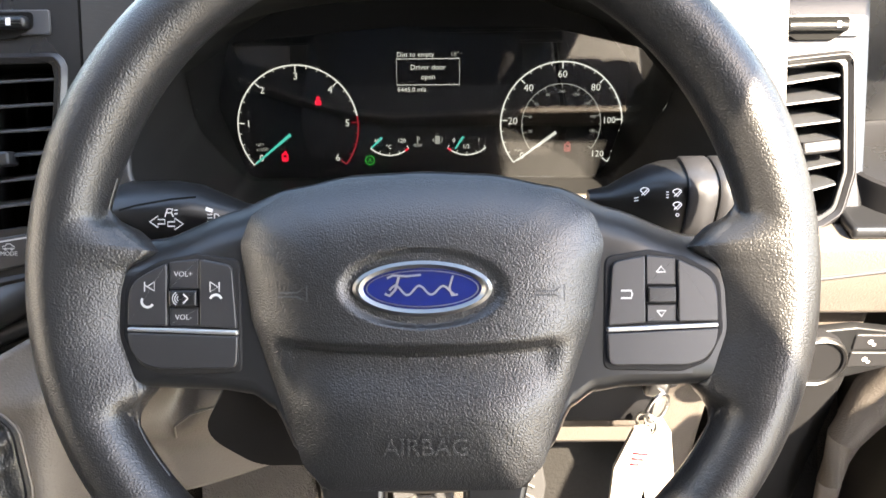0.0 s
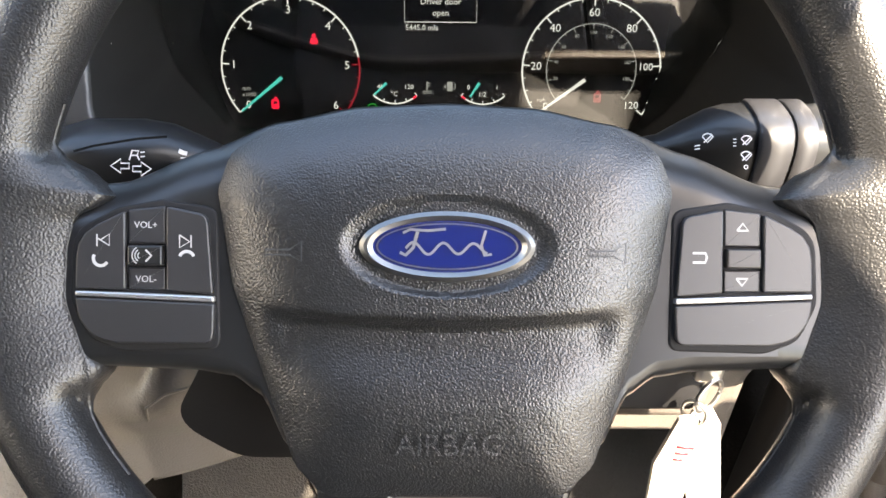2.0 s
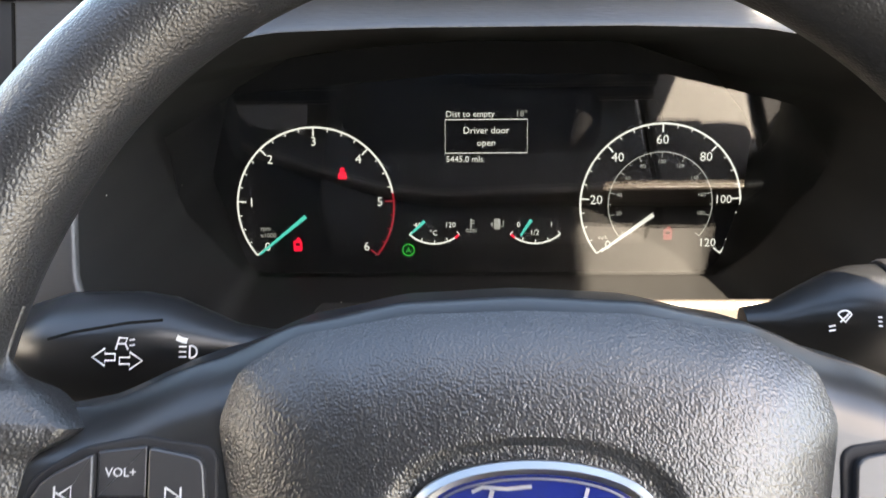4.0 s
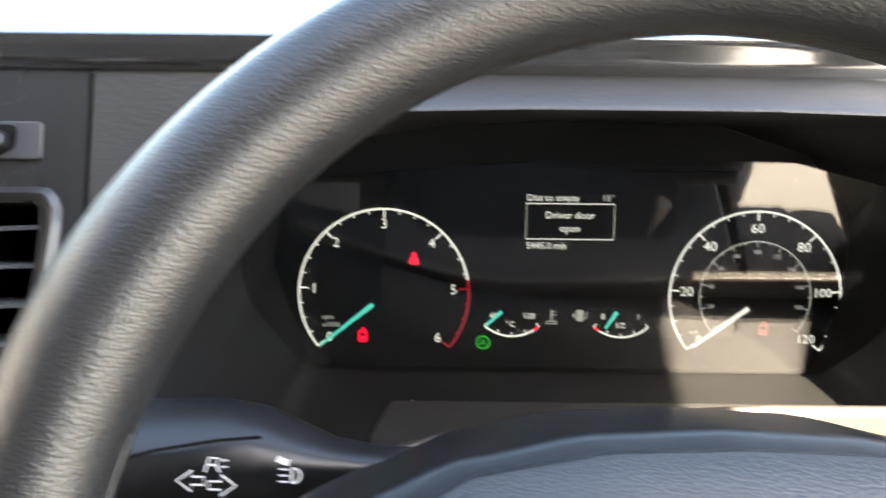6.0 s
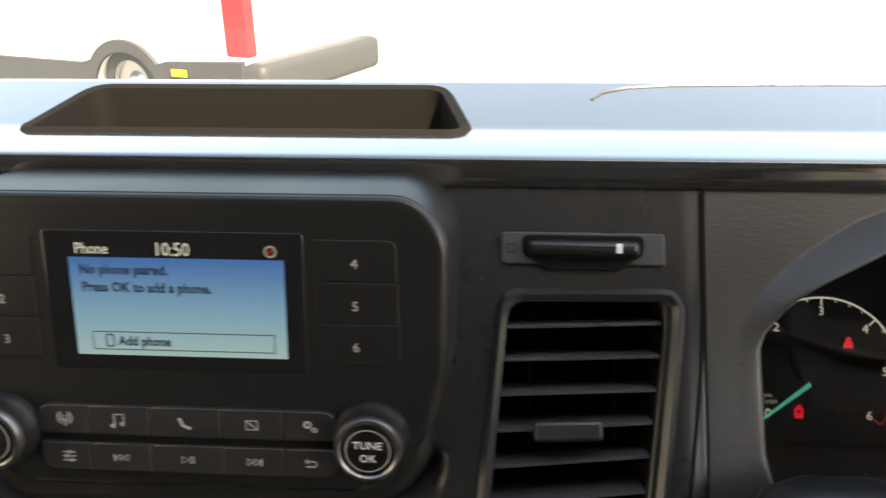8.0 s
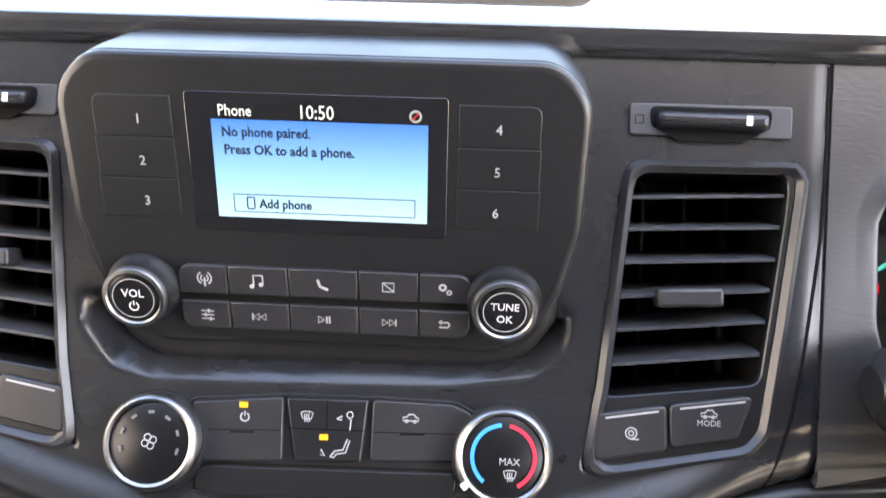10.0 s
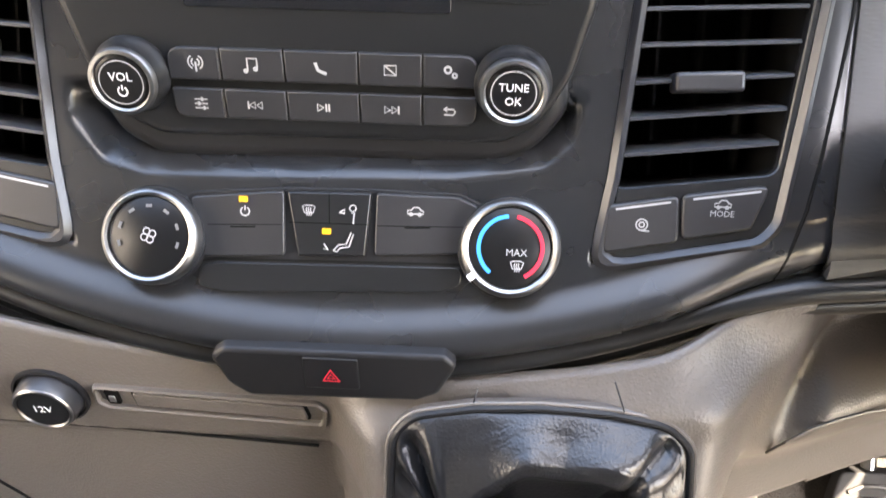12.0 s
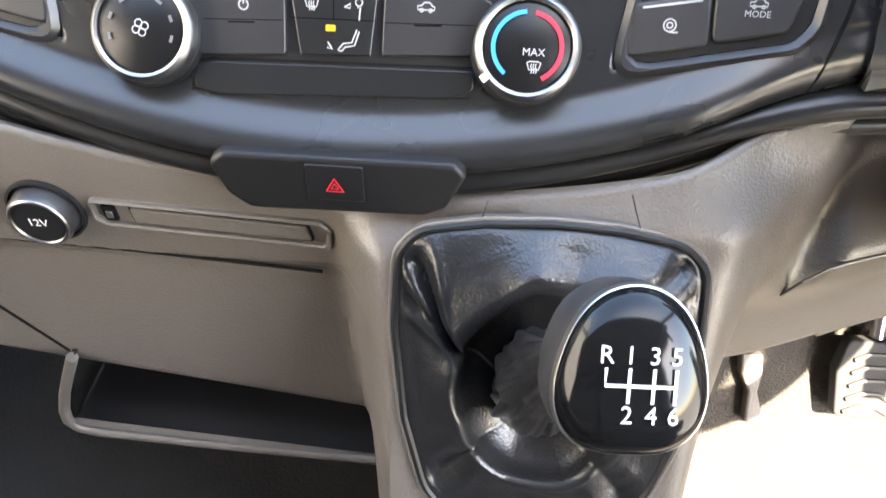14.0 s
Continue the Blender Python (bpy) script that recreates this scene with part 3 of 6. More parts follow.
def lower_point(u, v):
    x = mixv(-0.90, 0.30, u)
    z = mixv(min(edge_z(x) - 0.018, 1.335), 0.88, v)
    zt = min(edge_z(x) - 0.018, 1.335)
    y = lower_y(x, z)
    tuck = mixv(0.340, panel_y(edge_z(x) + 0.02) - 0.008, smoothstep(-0.27, -0.22, x))
    cx, w = tower(z)
    if x < cx - w - 0.010:
        # the panel's foot rolls under along a clean edge
        foot = shelf_edge(x)
        if abs(z - foot) < 0.0024:
            z = foot
        y += 0.006 * max(0, 1 - (z - foot) / 0.014) ** 2 if z >= foot else 0.006
    return Vector((x, mixv(y, max(y, tuck), smoothstep(zt - mixv(0.014, 0.03, smoothstep(-0.27, -0.22, x)), zt + 0.002, z)), z + 0.006 * smoothstep(zt - 0.014, zt, z)))


thicken(part("lower_panel", surface(300, 130, lower_point, keep=lower_keep), M_LOWER, dashboard, "taupe grained lower panel and console tower"), 0.004)
part("end_band", box(0.205, 0.393, 1.283, 0.42, 0.46, 1.343, 0.006), M_LOWER, dashboard)
part("seam", tube([(0.215, 0.3925, 1.313), (0.25, 0.3925, 1.3165), (0.30, 0.3925, 1.324), (0.42, 0.3925, 1.338)], 0.0012, 6), M_PLATE, dashboard)
part("end_shelf", box(0.258, 0.396, 1.3435, 0.42, 0.53, 1.352, 0.003), M_DASH, dashboard)
# Solid black box stands in for the shade of an open hollow.
part("shade_block", box(0.236, 0.402, 0.98, 0.300, 0.44, 1.236, 0.008), M_BLACK, dashboard, "black block standing for the shaded hollow under the light switch")

side_path = [(0.305, 0.372, 1.08), (0.300, 0.376, 1.13), (0.302, 0.384, 1.17), (0.318, 0.392, 1.205), (0.34, 0.395, 1.23)]
part("side_trim", tube(side_path, [0.008, 0.009, 0.012, 0.018, 0.024], 12), M_LOWER, dashboard, "taupe end trim beside the door")

# parting lines of the taupe panels; the first bead stands for an edge highlight
part("seam", tube([(-0.1834, 0.3674, 1.1966), (-0.1793, 0.3624, 1.2142), (-0.167, 0.3659, 1.2224), (-0.1518, 0.3715, 1.2237), (-0.1354, 0.3781, 1.2226), (-0.05, 0.398, 1.2235)], 0.0009, 6), M_LOWER, dashboard)
part("seam", tube([(-0.3455, 0.3233, 1.2934), (-0.3471, 0.3215, 1.286)], 0.0004, 6), M_PLATE, dashboard)
part("seam", tube([(-0.2871, 0.3251, 1.3005), (-0.2842, 0.3232, 1.293), (-0.2811, 0.3213, 1.2853)], 0.0004, 6), M_PLATE, dashboard)

# open shelf under the passenger side
sh = [(-0.5850, 1.1310), (-0.5950, 1.110), (-0.6050, 1.088), (-0.6130, 1.066), (-0.6150, 1.054), (-0.6100, 1.0450), (-0.5980, 1.0415), (-0.511, 1.0365), (-0.380, 1.0325)]
part("seam", tube([(-0.640, 0.3365, 1.215), (-0.612, 0.3365, 1.178), (-0.587, 0.3390, 1.133)], 0.0009, 6), M_DARKGAP, dashboard)
part("shelf_lip", tube([(x, 0.336, z) for x, z in sh], 0.0036, 12, up=(0, 1, 0)), M_LOWER, dashboard, "taupe rounded lip of the open shelf")
part("seam", tube([(-0.66, 0.3385, 1.2345), (-0.52, 0.3390, 1.2285), (-0.425, 0.3385, 1.2230)], 0.0010, 6), M_DARKGAP, dashboard)
part("shelf_front", loft([[(-0.6130, 0.3345, 1.052), (-0.380, 0.3345, 1.033), (-0.380, 0.350, 1.000), (-0.600, 0.352, 1.018)], [(-0.6130, 0.339, 1.052), (-0.380, 0.339, 1.033), (-0.380, 0.355, 1.000), (-0.600, 0.357, 1.018)]]), M_LOWER, dashboard)
# Floor, back and side go black so the shelf's shadow is in the colour.
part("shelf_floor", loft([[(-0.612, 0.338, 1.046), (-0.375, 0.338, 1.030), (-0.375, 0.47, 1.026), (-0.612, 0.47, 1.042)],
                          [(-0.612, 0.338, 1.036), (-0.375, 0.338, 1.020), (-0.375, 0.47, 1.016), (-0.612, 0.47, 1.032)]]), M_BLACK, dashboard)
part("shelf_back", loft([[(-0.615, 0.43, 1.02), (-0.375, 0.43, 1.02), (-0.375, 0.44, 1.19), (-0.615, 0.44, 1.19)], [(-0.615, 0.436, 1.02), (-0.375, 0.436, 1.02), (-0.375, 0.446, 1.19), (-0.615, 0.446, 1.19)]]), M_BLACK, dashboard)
part("shelf_ledge", box(-0.505, 0.385, 1.020, -0.375, 0.431, 1.052, 0.0020), M_CLAD, dashboard)
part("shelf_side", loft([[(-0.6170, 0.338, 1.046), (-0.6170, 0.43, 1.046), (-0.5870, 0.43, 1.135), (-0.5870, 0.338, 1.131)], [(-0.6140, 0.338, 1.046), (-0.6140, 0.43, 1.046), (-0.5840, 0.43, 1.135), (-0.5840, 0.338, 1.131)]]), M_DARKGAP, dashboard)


# ---- steering wheel ----
WHEEL = plane_frame(-0.002, 0.285, 1.409, math.tan(radians(37.6)))
wheel = thing("steering_wheel", WHEEL, "black grained steering wheel with switch pods on its spokes", "steering wheel")


def rim_section(a):
    """Thicker grips at ten-to-two, thinner at the foot."""
    r = 0.0158 + 0.0012 * math.exp(-((math.sin(a) - 0.45) / 0.25) ** 2)
    c, s = 0.1612 * math.cos(a), 0.1612 * math.sin(a)
    e = Vector((math.cos(a), math.sin(a), 0))
    return [Vector((c, s, 0)) + e * (r * math.cos(b)) + Vector((0, 0, r * 1.05 * math.sin(b))) for b in [2 * math.pi * k / 28 for k in range(28)]]


rim_loops = [rim_section(2 * math.pi * k / 160) for k in range(160)]
rim_bm = loft(rim_loops + [rim_loops[0]], False, False)
bmesh.ops.remove_doubles(rim_bm, verts=rim_bm.verts, dist=1e-6)
part("rim", rim_bm, M_RIM, wheel, "black grained wheel rim")


def dome(outline, cx, cy, rings, n, height, z_back=-0.02):
    """A cushioned cover over an outline; height(u, v, rho) gives its front."""
    o = star(outline, n, cx, cy)
    loops = [[(x, y, z_back) for x, y in o]]
    for k in range(rings):
        rho = 1 - (k / rings) ** 1.25
        if k == 0:
            loops.append([(x, y, height(x, y, 1.0)) for x, y in o])
            continue
        q = [(cx + (x - cx) * rho, cy + (y - cy) * rho) for x, y in o]
        loops.append([(x, y, height(x, y, rho)) for x, y in q])
    return loft(loops)


def along(table, x):
    """A height read off a table of (x, y) pairs."""
    for (x0, y0), (x1, y1) in zip(table, table[1:]):
        if x <= x1:
            return mixv(y0, y1, smoothstep(0, 1, (x - x0) / (x1 - x0)) * 0.4 + 0.6 * (x - x0) / (x1 - x0))
    return table[-1][1]


SPOKE_TOP = [(0.0, 0.0470), (0.032, 0.0455), (0.062, 0.0395), (0.088, 0.0290), (0.120, 0.0165), (0.154, 0.0150)]
SPOKE_FOOT = [(0.0, -0.098), (0.045, -0.096), (0.057, -0.078), (0.066, -0.060), (0.076, -0.0530), (0.090, -0.0508), (0.124, -0.0495), (0.154, -0.0540)]


def spoke_row(v):
    """One row of the spokes' skin: a crown rolled far back above (v below 0), tucked in at the lower edge."""
    row = []
    for k in range(121):
        x = mixv(-0.152, 0.152, k / 120)
        top, foot = along(SPOKE_TOP, abs(x)), along(SPOKE_FOOT, abs(x))
        y = mixv(top, foot, min(max(v, 0), 1))
        up, down = max(0, 1 - (top - y) / 0.017), max(0, 1 - (y - foot) / 0.006)
        z = 0.0058 - 0.0125 * up ** 1.8 - 0.005 * down ** 2
        if v < 0:
            deep = mixv(0.056, 0.010, smoothstep(0.075, 0.140, abs(x)))
            y, z = top + 0.0042 * math.sin(-v * math.pi * 0.6) * (1 - smoothstep(0.10, 0.14, abs(x))), -0.0067 + deep * v
        row.append((x, y, -0.016 if v > 1 else z))
    return row


part("spoke_shell", loft([spoke_row(v) for v in [-1, -0.8, -0.6, -0.4, -0.25, -0.12, -0.05, 0, 0.01, 0.03, 0.06, 0.09, 0.12, 0.15, 0.19, 0.24, 0.32, 0.5, 0.7, 0.85, 0.92, 0.95, 0.98, 1.0, 2]], False, False, closed=False), M_SATIN, wheel, "satin black spokes")
for sx in (-1, 1):
    leg = [(sx * x, y) for x, y in ((0.0175, -0.080), (0.0178, -0.148), (0.0385, -0.150), (0.0440, -0.108), (0.0500, -0.080))]
    part("lower_spoke", prism(rounded(leg, [0.001, 0.004, 0.004, 0.02, 0.001], 4), -0.014, 0.0015, 0.003), M_SATIN, wheel, "satin black lower spoke")

EAR = [(-38, 0.1455), (-31, 0.1455), (-28, 0.1450), (-26, 0.1438), (-24.5, 0.1420), (-23, 0.1395), (-21.5, 0.1372), (-19.5, 0.1358), (-16, 0.1360), (-11, 0.1370), (-4, 0.1345), (1, 0.1320), (4, 0.1270), (5.5, 0.1262), (7, 0.1320), (8.5, 0.1375), (10.5, 0.1425), (13, 0.1455), (18, 0.1465)]


def ear_point(s, u, v):
    """The rim's skin drawn inwards round a switch pod."""
    a = mixv(-38, 18, u)
    grip = 0.0158 + 0.0012 * math.exp(-((math.sin(radians(a)) - 0.45) / 0.25) ** 2)
    inner = min(along(EAR, a), 0.1612 - grip)
    e = smoothstep(0.1612 - grip, 0.1380, inner)
    w = min(v, 1)
    r = mixv(0.1612, inner, w)
    lip = grip * 1.05 * math.sqrt(max(0, 1 - ((0.1612 - r) / grip) ** 2))
    z = mixv(lip, 0.0168 - 0.0108 * w ** 1.5, e) + 0.0002
    if v > 1:
        p = (v - 1) / 0.25 * 1.9
        q = 0.007 * e * max(smoothstep(2, 6, a), smoothstep(-19, -23, a)) + 0.0006
        z, r = z - 1.6 * q * (1 - math.cos(p)), r - q * math.sin(p)
    return Vector((s * r * math.cos(radians(a)), r * math.sin(radians(a)), z))


for sx in (-1, 1):
    part("rim_ear", surface(90, 40, lambda u, v: ear_point(sx, u, v * 1.25)), M_RIM, wheel, "grained skin flaring from the rim to the spoke")

hub_outline = rounded([(-0.0805, 0.014), (-0.0755, 0.0275), (-0.060, 0.0365), (-0.030, 0.0418), (0, 0.0428), (0.030, 0.0418), (0.060, 0.0365), (0.0755, 0.0275), (0.0805, 0.014), (0.0752, -0.020), (0.0665, -0.045),
                       (0.0530, -0.084), (0.0420, -0.0950), (-0.0420, -0.0950), (-0.0530, -0.084), (-0.0665, -0.045), (-0.0752, -0.020)], 0.010, 4)


def airbag_height(u, v, rho):
    h = 0.0065 + 0.0135 * (1 - rho ** 5)
    end = 1 - smoothstep(0.052, 0.068, abs(u))
    crease = -0.0298 + 0.9 * u * u
    h -= 0.0062 * smoothstep(crease + 0.001, crease - 0.0055, v) * (1 - rho ** 6) * end
    h += 0.0050 * smoothstep(crease - 0.0070, crease - 0.0330, v) * (1 - rho ** 6) * end
    h -= 0.0015 * smoothstep(-0.045, -0.095, v) * (1 - rho ** 6)
    e = math.hypot((u - 0.0005) / 0.0365, (v + 0.0055) / 0.0175)
    h -= 0.0022 * (1 - smoothstep(0.86, 1.02, e))
    return h


airbag = part("airbag_cover", dome(hub_outline, 0.0, -0.022, 60, 200, airbag_height), M_AIRBAG, wheel, "grained black airbag cover")
text("AIRBAG", 0.0105, M_AIRBAG, airbag, 0.0015, -0.0735, 0.0187, "embossed_lettering")
for sx in (-1, 1):
    hx = 0.0545 * sx
    sym = stroke([(hx - 0.006, -0.0068), (hx + 0.002, -0.0068), (hx + 0.006, -0.0040), (hx + 0.006, -0.0108), (hx + 0.002, -0.0085), (hx - 0.006, -0.0085)], 0.0006, 0.0202, M_PLATE, airbag, "horn_symbol", closed=True)

badge = part("badge_rim", ring(circle(0.0005, -0.0055, 0.0297, 56, 0.0119), circle(0.0005, -0.0055, 0.0252, 56, 0.0088), 0.0165, 0.0212, 0.0016), M_CHROME, wheel, "polished chrome oval ring")
part("badge_field", prism(circle(0.0005, -0.0055, 0.0260, 56, 0.0094), 0.0165, 0.0192, 0.001), M_BLUE, badge, "dark blue enamel oval")
part("badge_line", ring(circle(0.0005, -0.0055, 0.0240, 56, 0.0079), circle(0.0005, -0.0055, 0.0234, 56, 0.0074), 0.0190, 0.0195), M_CHROME, badge)
wave = bm_new()
for pts, w in (([(-0.0135 + 0.0275 * t, -0.0062 + 0.0021 * math.sin(t * 17.0) * (1 - 0.2 * t)) for t in [i / 60 for i in range(61)]], 0.0009),
               ([(-0.0145, -0.0010), (-0.0120, 0.0002), (-0.0060, -0.0002), (0.0000, 0.0004)], 0.0009),
               ([(-0.0095, -0.0005), (-0.0110, -0.0060), (-0.0135, -0.0085), (-0.0155, -0.0075)], 0.0011),
               ([(0.0135, 0.0000), (0.0120, -0.0050), (0.0130, -0.0085), (0.0155, -0.0080)], 0.0009)):
    stroke(pts, w, 0.0197, M_CHROME, badge, done=False, bm=wave)
part("badge_flourish", wave, M_SILVER, badge, smooth=False)


def switch_pod(s):
    """The keys on one spoke; s: -1 for the left spoke, 1 for the right."""
    def m(pts):
        return [(x * s, y) for x, y in pts]
    base = rounded(m([(0.0805, 0.0075), (0.100, 0.0105), (0.116, 0.0075), (0.1315, -0.001), (0.1325, -0.026), (0.126, -0.039), (0.114, -0.0435), (0.0795, -0.0425)]), [0.005, 0.006, 0.012, 0.012, 0.012, 0.010, 0.012, 0.004], 5)
    pod = part("switch_pod", prism(base, 0.002, 0.0066, 0.0008), M_BLACK, wheel, "black switch pod")
    keys = {"inner": [(0.0835, 0.0050), (0.0978, 0.0078), (0.0978, -0.0216), (0.0815, -0.0230)],
            "upper": [(0.0985, 0.0080), (0.1115, 0.0066), (0.1115, -0.0052), (0.0985, -0.0052)],
            "centre": [(0.0990, -0.0060), (0.1110, -0.0060), (0.1110, -0.0128), (0.0990, -0.0128)],
            "lower": [(0.0985, -0.0136), (0.1115, -0.0136), (0.1115, -0.0213), (0.0985, -0.0214)],
            "outer": [(0.1122, 0.0062), (0.1292, -0.0022), (0.1296, -0.0211), (0.1122, -0.0213)],
            "bar": [(0.0810, -0.0262), (0.1295, -0.0242), (0.1285, -0.0315), (0.1235, -0.0380), (0.1155, -0.0402), (0.0815, -0.0402)],
            "strip": [(0.0812, -0.0236), (0.1294, -0.0218), (0.1295, -0.0236), (0.0810, -0.0257)]}
    tops = {"centre": 0.0098, "bar": 0.0092, "strip": 0.0094, "upper": 0.0076, "lower": 0.0076}
    for k, q in keys.items():
        r = [0.0008, 0.0008, 0.010, 0.010, 0.010, 0.0035] if k == "bar" else [0.0008, 0.013, 0.0012, 0.0008] if k == "outer" else [0.004, 0.0010, 0.0008, 0.0008] if k == "inner" else 0.0006
        mat = M_SILVER if k == "strip" else M_SATIN if k == "centre" else M_BTN
        part("key" if k != "strip" else "trim_strip", prism(rounded(m(q), r, 3), 0.004, tops.get(k, 0.0088), 0.0006), mat, pod)
    z = 0.00905
    if s < 0:
        text("VOL+", 0.0033, G_PALE, pod, -0.1052, 0.0012, 0.0078)
        text("VOL-", 0.0033, G_PALE, pod, -0.1052, -0.0178, 0.0078)
        ic = bm_new()
        stroke(arc(-0.1205, -0.0105, 0.0026, 150, 330, 10), 0.0011, z, G_PALE, pod, bm=ic, done=False)
        stroke([(-0.1215, -0.0035), (-0.1175, -0.0060), (-0.1175, -0.0020), (-0.1205, -0.0040)], 0.0005, z, G_PALE, pod, bm=ic, done=False)
        stroke([(-0.1218, -0.0020), (-0.1218, -0.0062)], 0.0005, z, G_PALE, pod, bm=ic, done=False)
        stroke(arc(-0.0905, -0.0105, 0.0026, 20, 160, 10), 0.0011, z, G_PALE, pod, bm=ic, done=False)
        stroke([(-0.0930, -0.0022), (-0.0895, -0.0045), (-0.0930, -0.0066), (-0.0930, -0.0022)], 0.0005, z, G_PALE, pod, bm=ic, done=False)
        stroke([(-0.0890, -0.0022), (-0.0890, -0.0066)], 0.0005, z, G_PALE, pod, bm=ic, done=False)
        for a in (0.0012, 0.0022, 0.0032):
            stroke(arc(-0.1060, -0.0094, a, 120, 240, 8), 0.0004, 0.01005, G_PALE, pod, bm=ic, done=False)
        stroke([(-0.1045, -0.0115), (-0.1025, -0.0094), (-0.1045, -0.0074)], 0.0007, 0.01005, G_PALE, pod, bm=ic, done=False)
        islands("legend", ic, G_PALE, pod)
    else:
        ic = bm_new()
        stroke([(0.0870, -0.0075), (0.0915, -0.0075), (0.0920, -0.0090), (0.0915, -0.0108), (0.0870, -0.0108)], 0.0008, z, G_PALE, pod, bm=ic, done=False)
        stroke([(0.1030, 0.0005), (0.1050, 0.0030), (0.1070, 0.0005), (0.1030, 0.0005)], 0.0007, 0.0078, G_PALE, pod, bm=ic, done=False)
        stroke([(0.1030, -0.0165), (0.1050, -0.0190), (0.1070, -0.0165), (0.1030, -0.0165)], 0.0007, 0.0078, G_PALE, pod, bm=ic, done=False)
        islands("legend", ic, G_PALE, pod)


switch_pod(-1)
switch_pod(1)

# ---- steering column, stalks and key ----
column = thing("steering_column", pose(0, 0, 0), "dark plastic steering column shroud behind the wheel", "steering column")
lid = rounded([(-0.101, 0.345), (0.094, 0.345), (0.099, 0.455), (0.083, 0.5035), (-0.090, 0.5035), (-0.104, 0.455)], [0.004, 0.004, 0.02, 0.016, 0.010, 0.02], 6)
part("upper_shroud", moved(prism(lid, -0.030, 0.0, 0.0030), Matrix.Translation((0, 0, 1.3215))), M_SHROUD, column, "dusty grained upper shroud")
wing = rounded([(0.0975, 0.345), (0.165, 0.345), (0.165, 0.440), (0.135, 0.5020), (0.0895, 0.5035), (0.1025, 0.455)], [0.002, 0.01, 0.02, 0.01, 0.004, 0.02], 6)
part("shroud_wing", moved(prism(wing, -0.045, 0.0, 0.0022), Matrix.Translation((0, 0, 1.3205))), M_SHROUD, column, "dusty grained side of the shroud")
part("shroud_gap", box(-0.09, 0.36, 1.300, 0.13, 0.500, 1.3135), M_DARKGAP, column)
low = rounded([(-0.100, 0.020), (0.085, 0.020), (0.080, -0.030), (0.050, -0.080), (-0.060, -0.116), (-0.118, -0.116), (-0.150, -0.082), (-0.130, -0.045)], 0.028, 7)
part("lower_shroud", loft([[(x * 0.85, 0.42, 1.310 + z * 0.6) for x, z in low], [(x * 0.88, 0.325, 1.347 + z * 0.87) for x, z in low], [(x * 0.85, 0.292, 1.360 + z * 0.83) for x, z in low]]), M_BLACK, column, "black lower shroud")
part("lock_housing", box(0.045, 0.322, 1.2610, 0.1330, 0.395, 1.300, 0.006), M_BLACK, column, "black housing round the ignition lock")
part("ignition_housing", box(0.082, 0.325, 1.286, 0.146, 0.40, 1.312, 0.006), M_BLACK, column, "black ignition lock housing")
part("lower_cover", box(0.060, 0.345, 1.225, 0.150, 0.44, 1.272, 0.010), M_LOWER, column, "taupe lower column cover")


def stalk(s, name, label, centre, big):
    ob = thing(name, Matrix.Translation(centre) @ Matrix.Diagonal((big, big, big, 1)), label, "stalk")
    if s < 0:
        prof = [(0.0, 0.0060, 0.0040), (0.018, 0.0070, 0.0050), (0.030, 0.0085, 0.0075), (0.042, 0.0125, 0.0130), (0.052, 0.0160, 0.0172), (0.064, 0.0178, 0.0190), (0.088, 0.0178, 0.0185), (0.102, 0.0145, 0.0140), (0.107, 0.0090, 0.0080)]
    else:
        prof = [(0.0, 0.0050, 0.0040), (0.010, 0.0070, 0.0055), (0.020, 0.0110, 0.0115), (0.030, 0.0150, 0.0165), (0.038, 0.0172, 0.0185), (0.0465, 0.0178, 0.0188), (0.075, 0.0172, 0.0180), (0.085, 0.0178, 0.0186), (0.100, 0.0165, 0.0165), (0.105, 0.0100, 0.0100)]
    loops = []
    for d, ry, rz in prof:
        loops.append([(s * (0.040 + d), -0.006 * d / 0.1 + ry * math.copysign(abs(math.cos(b)) ** 0.7, math.cos(b)),
                       0.05 * d + rz * math.copysign(abs(math.sin(b)) ** 0.7, math.sin(b))) for b in [2 * math.pi * k / 24 for k in range(24)]])
    part("lever", loft(loops), M_SATIN, ob, "satin black lever")
    return ob


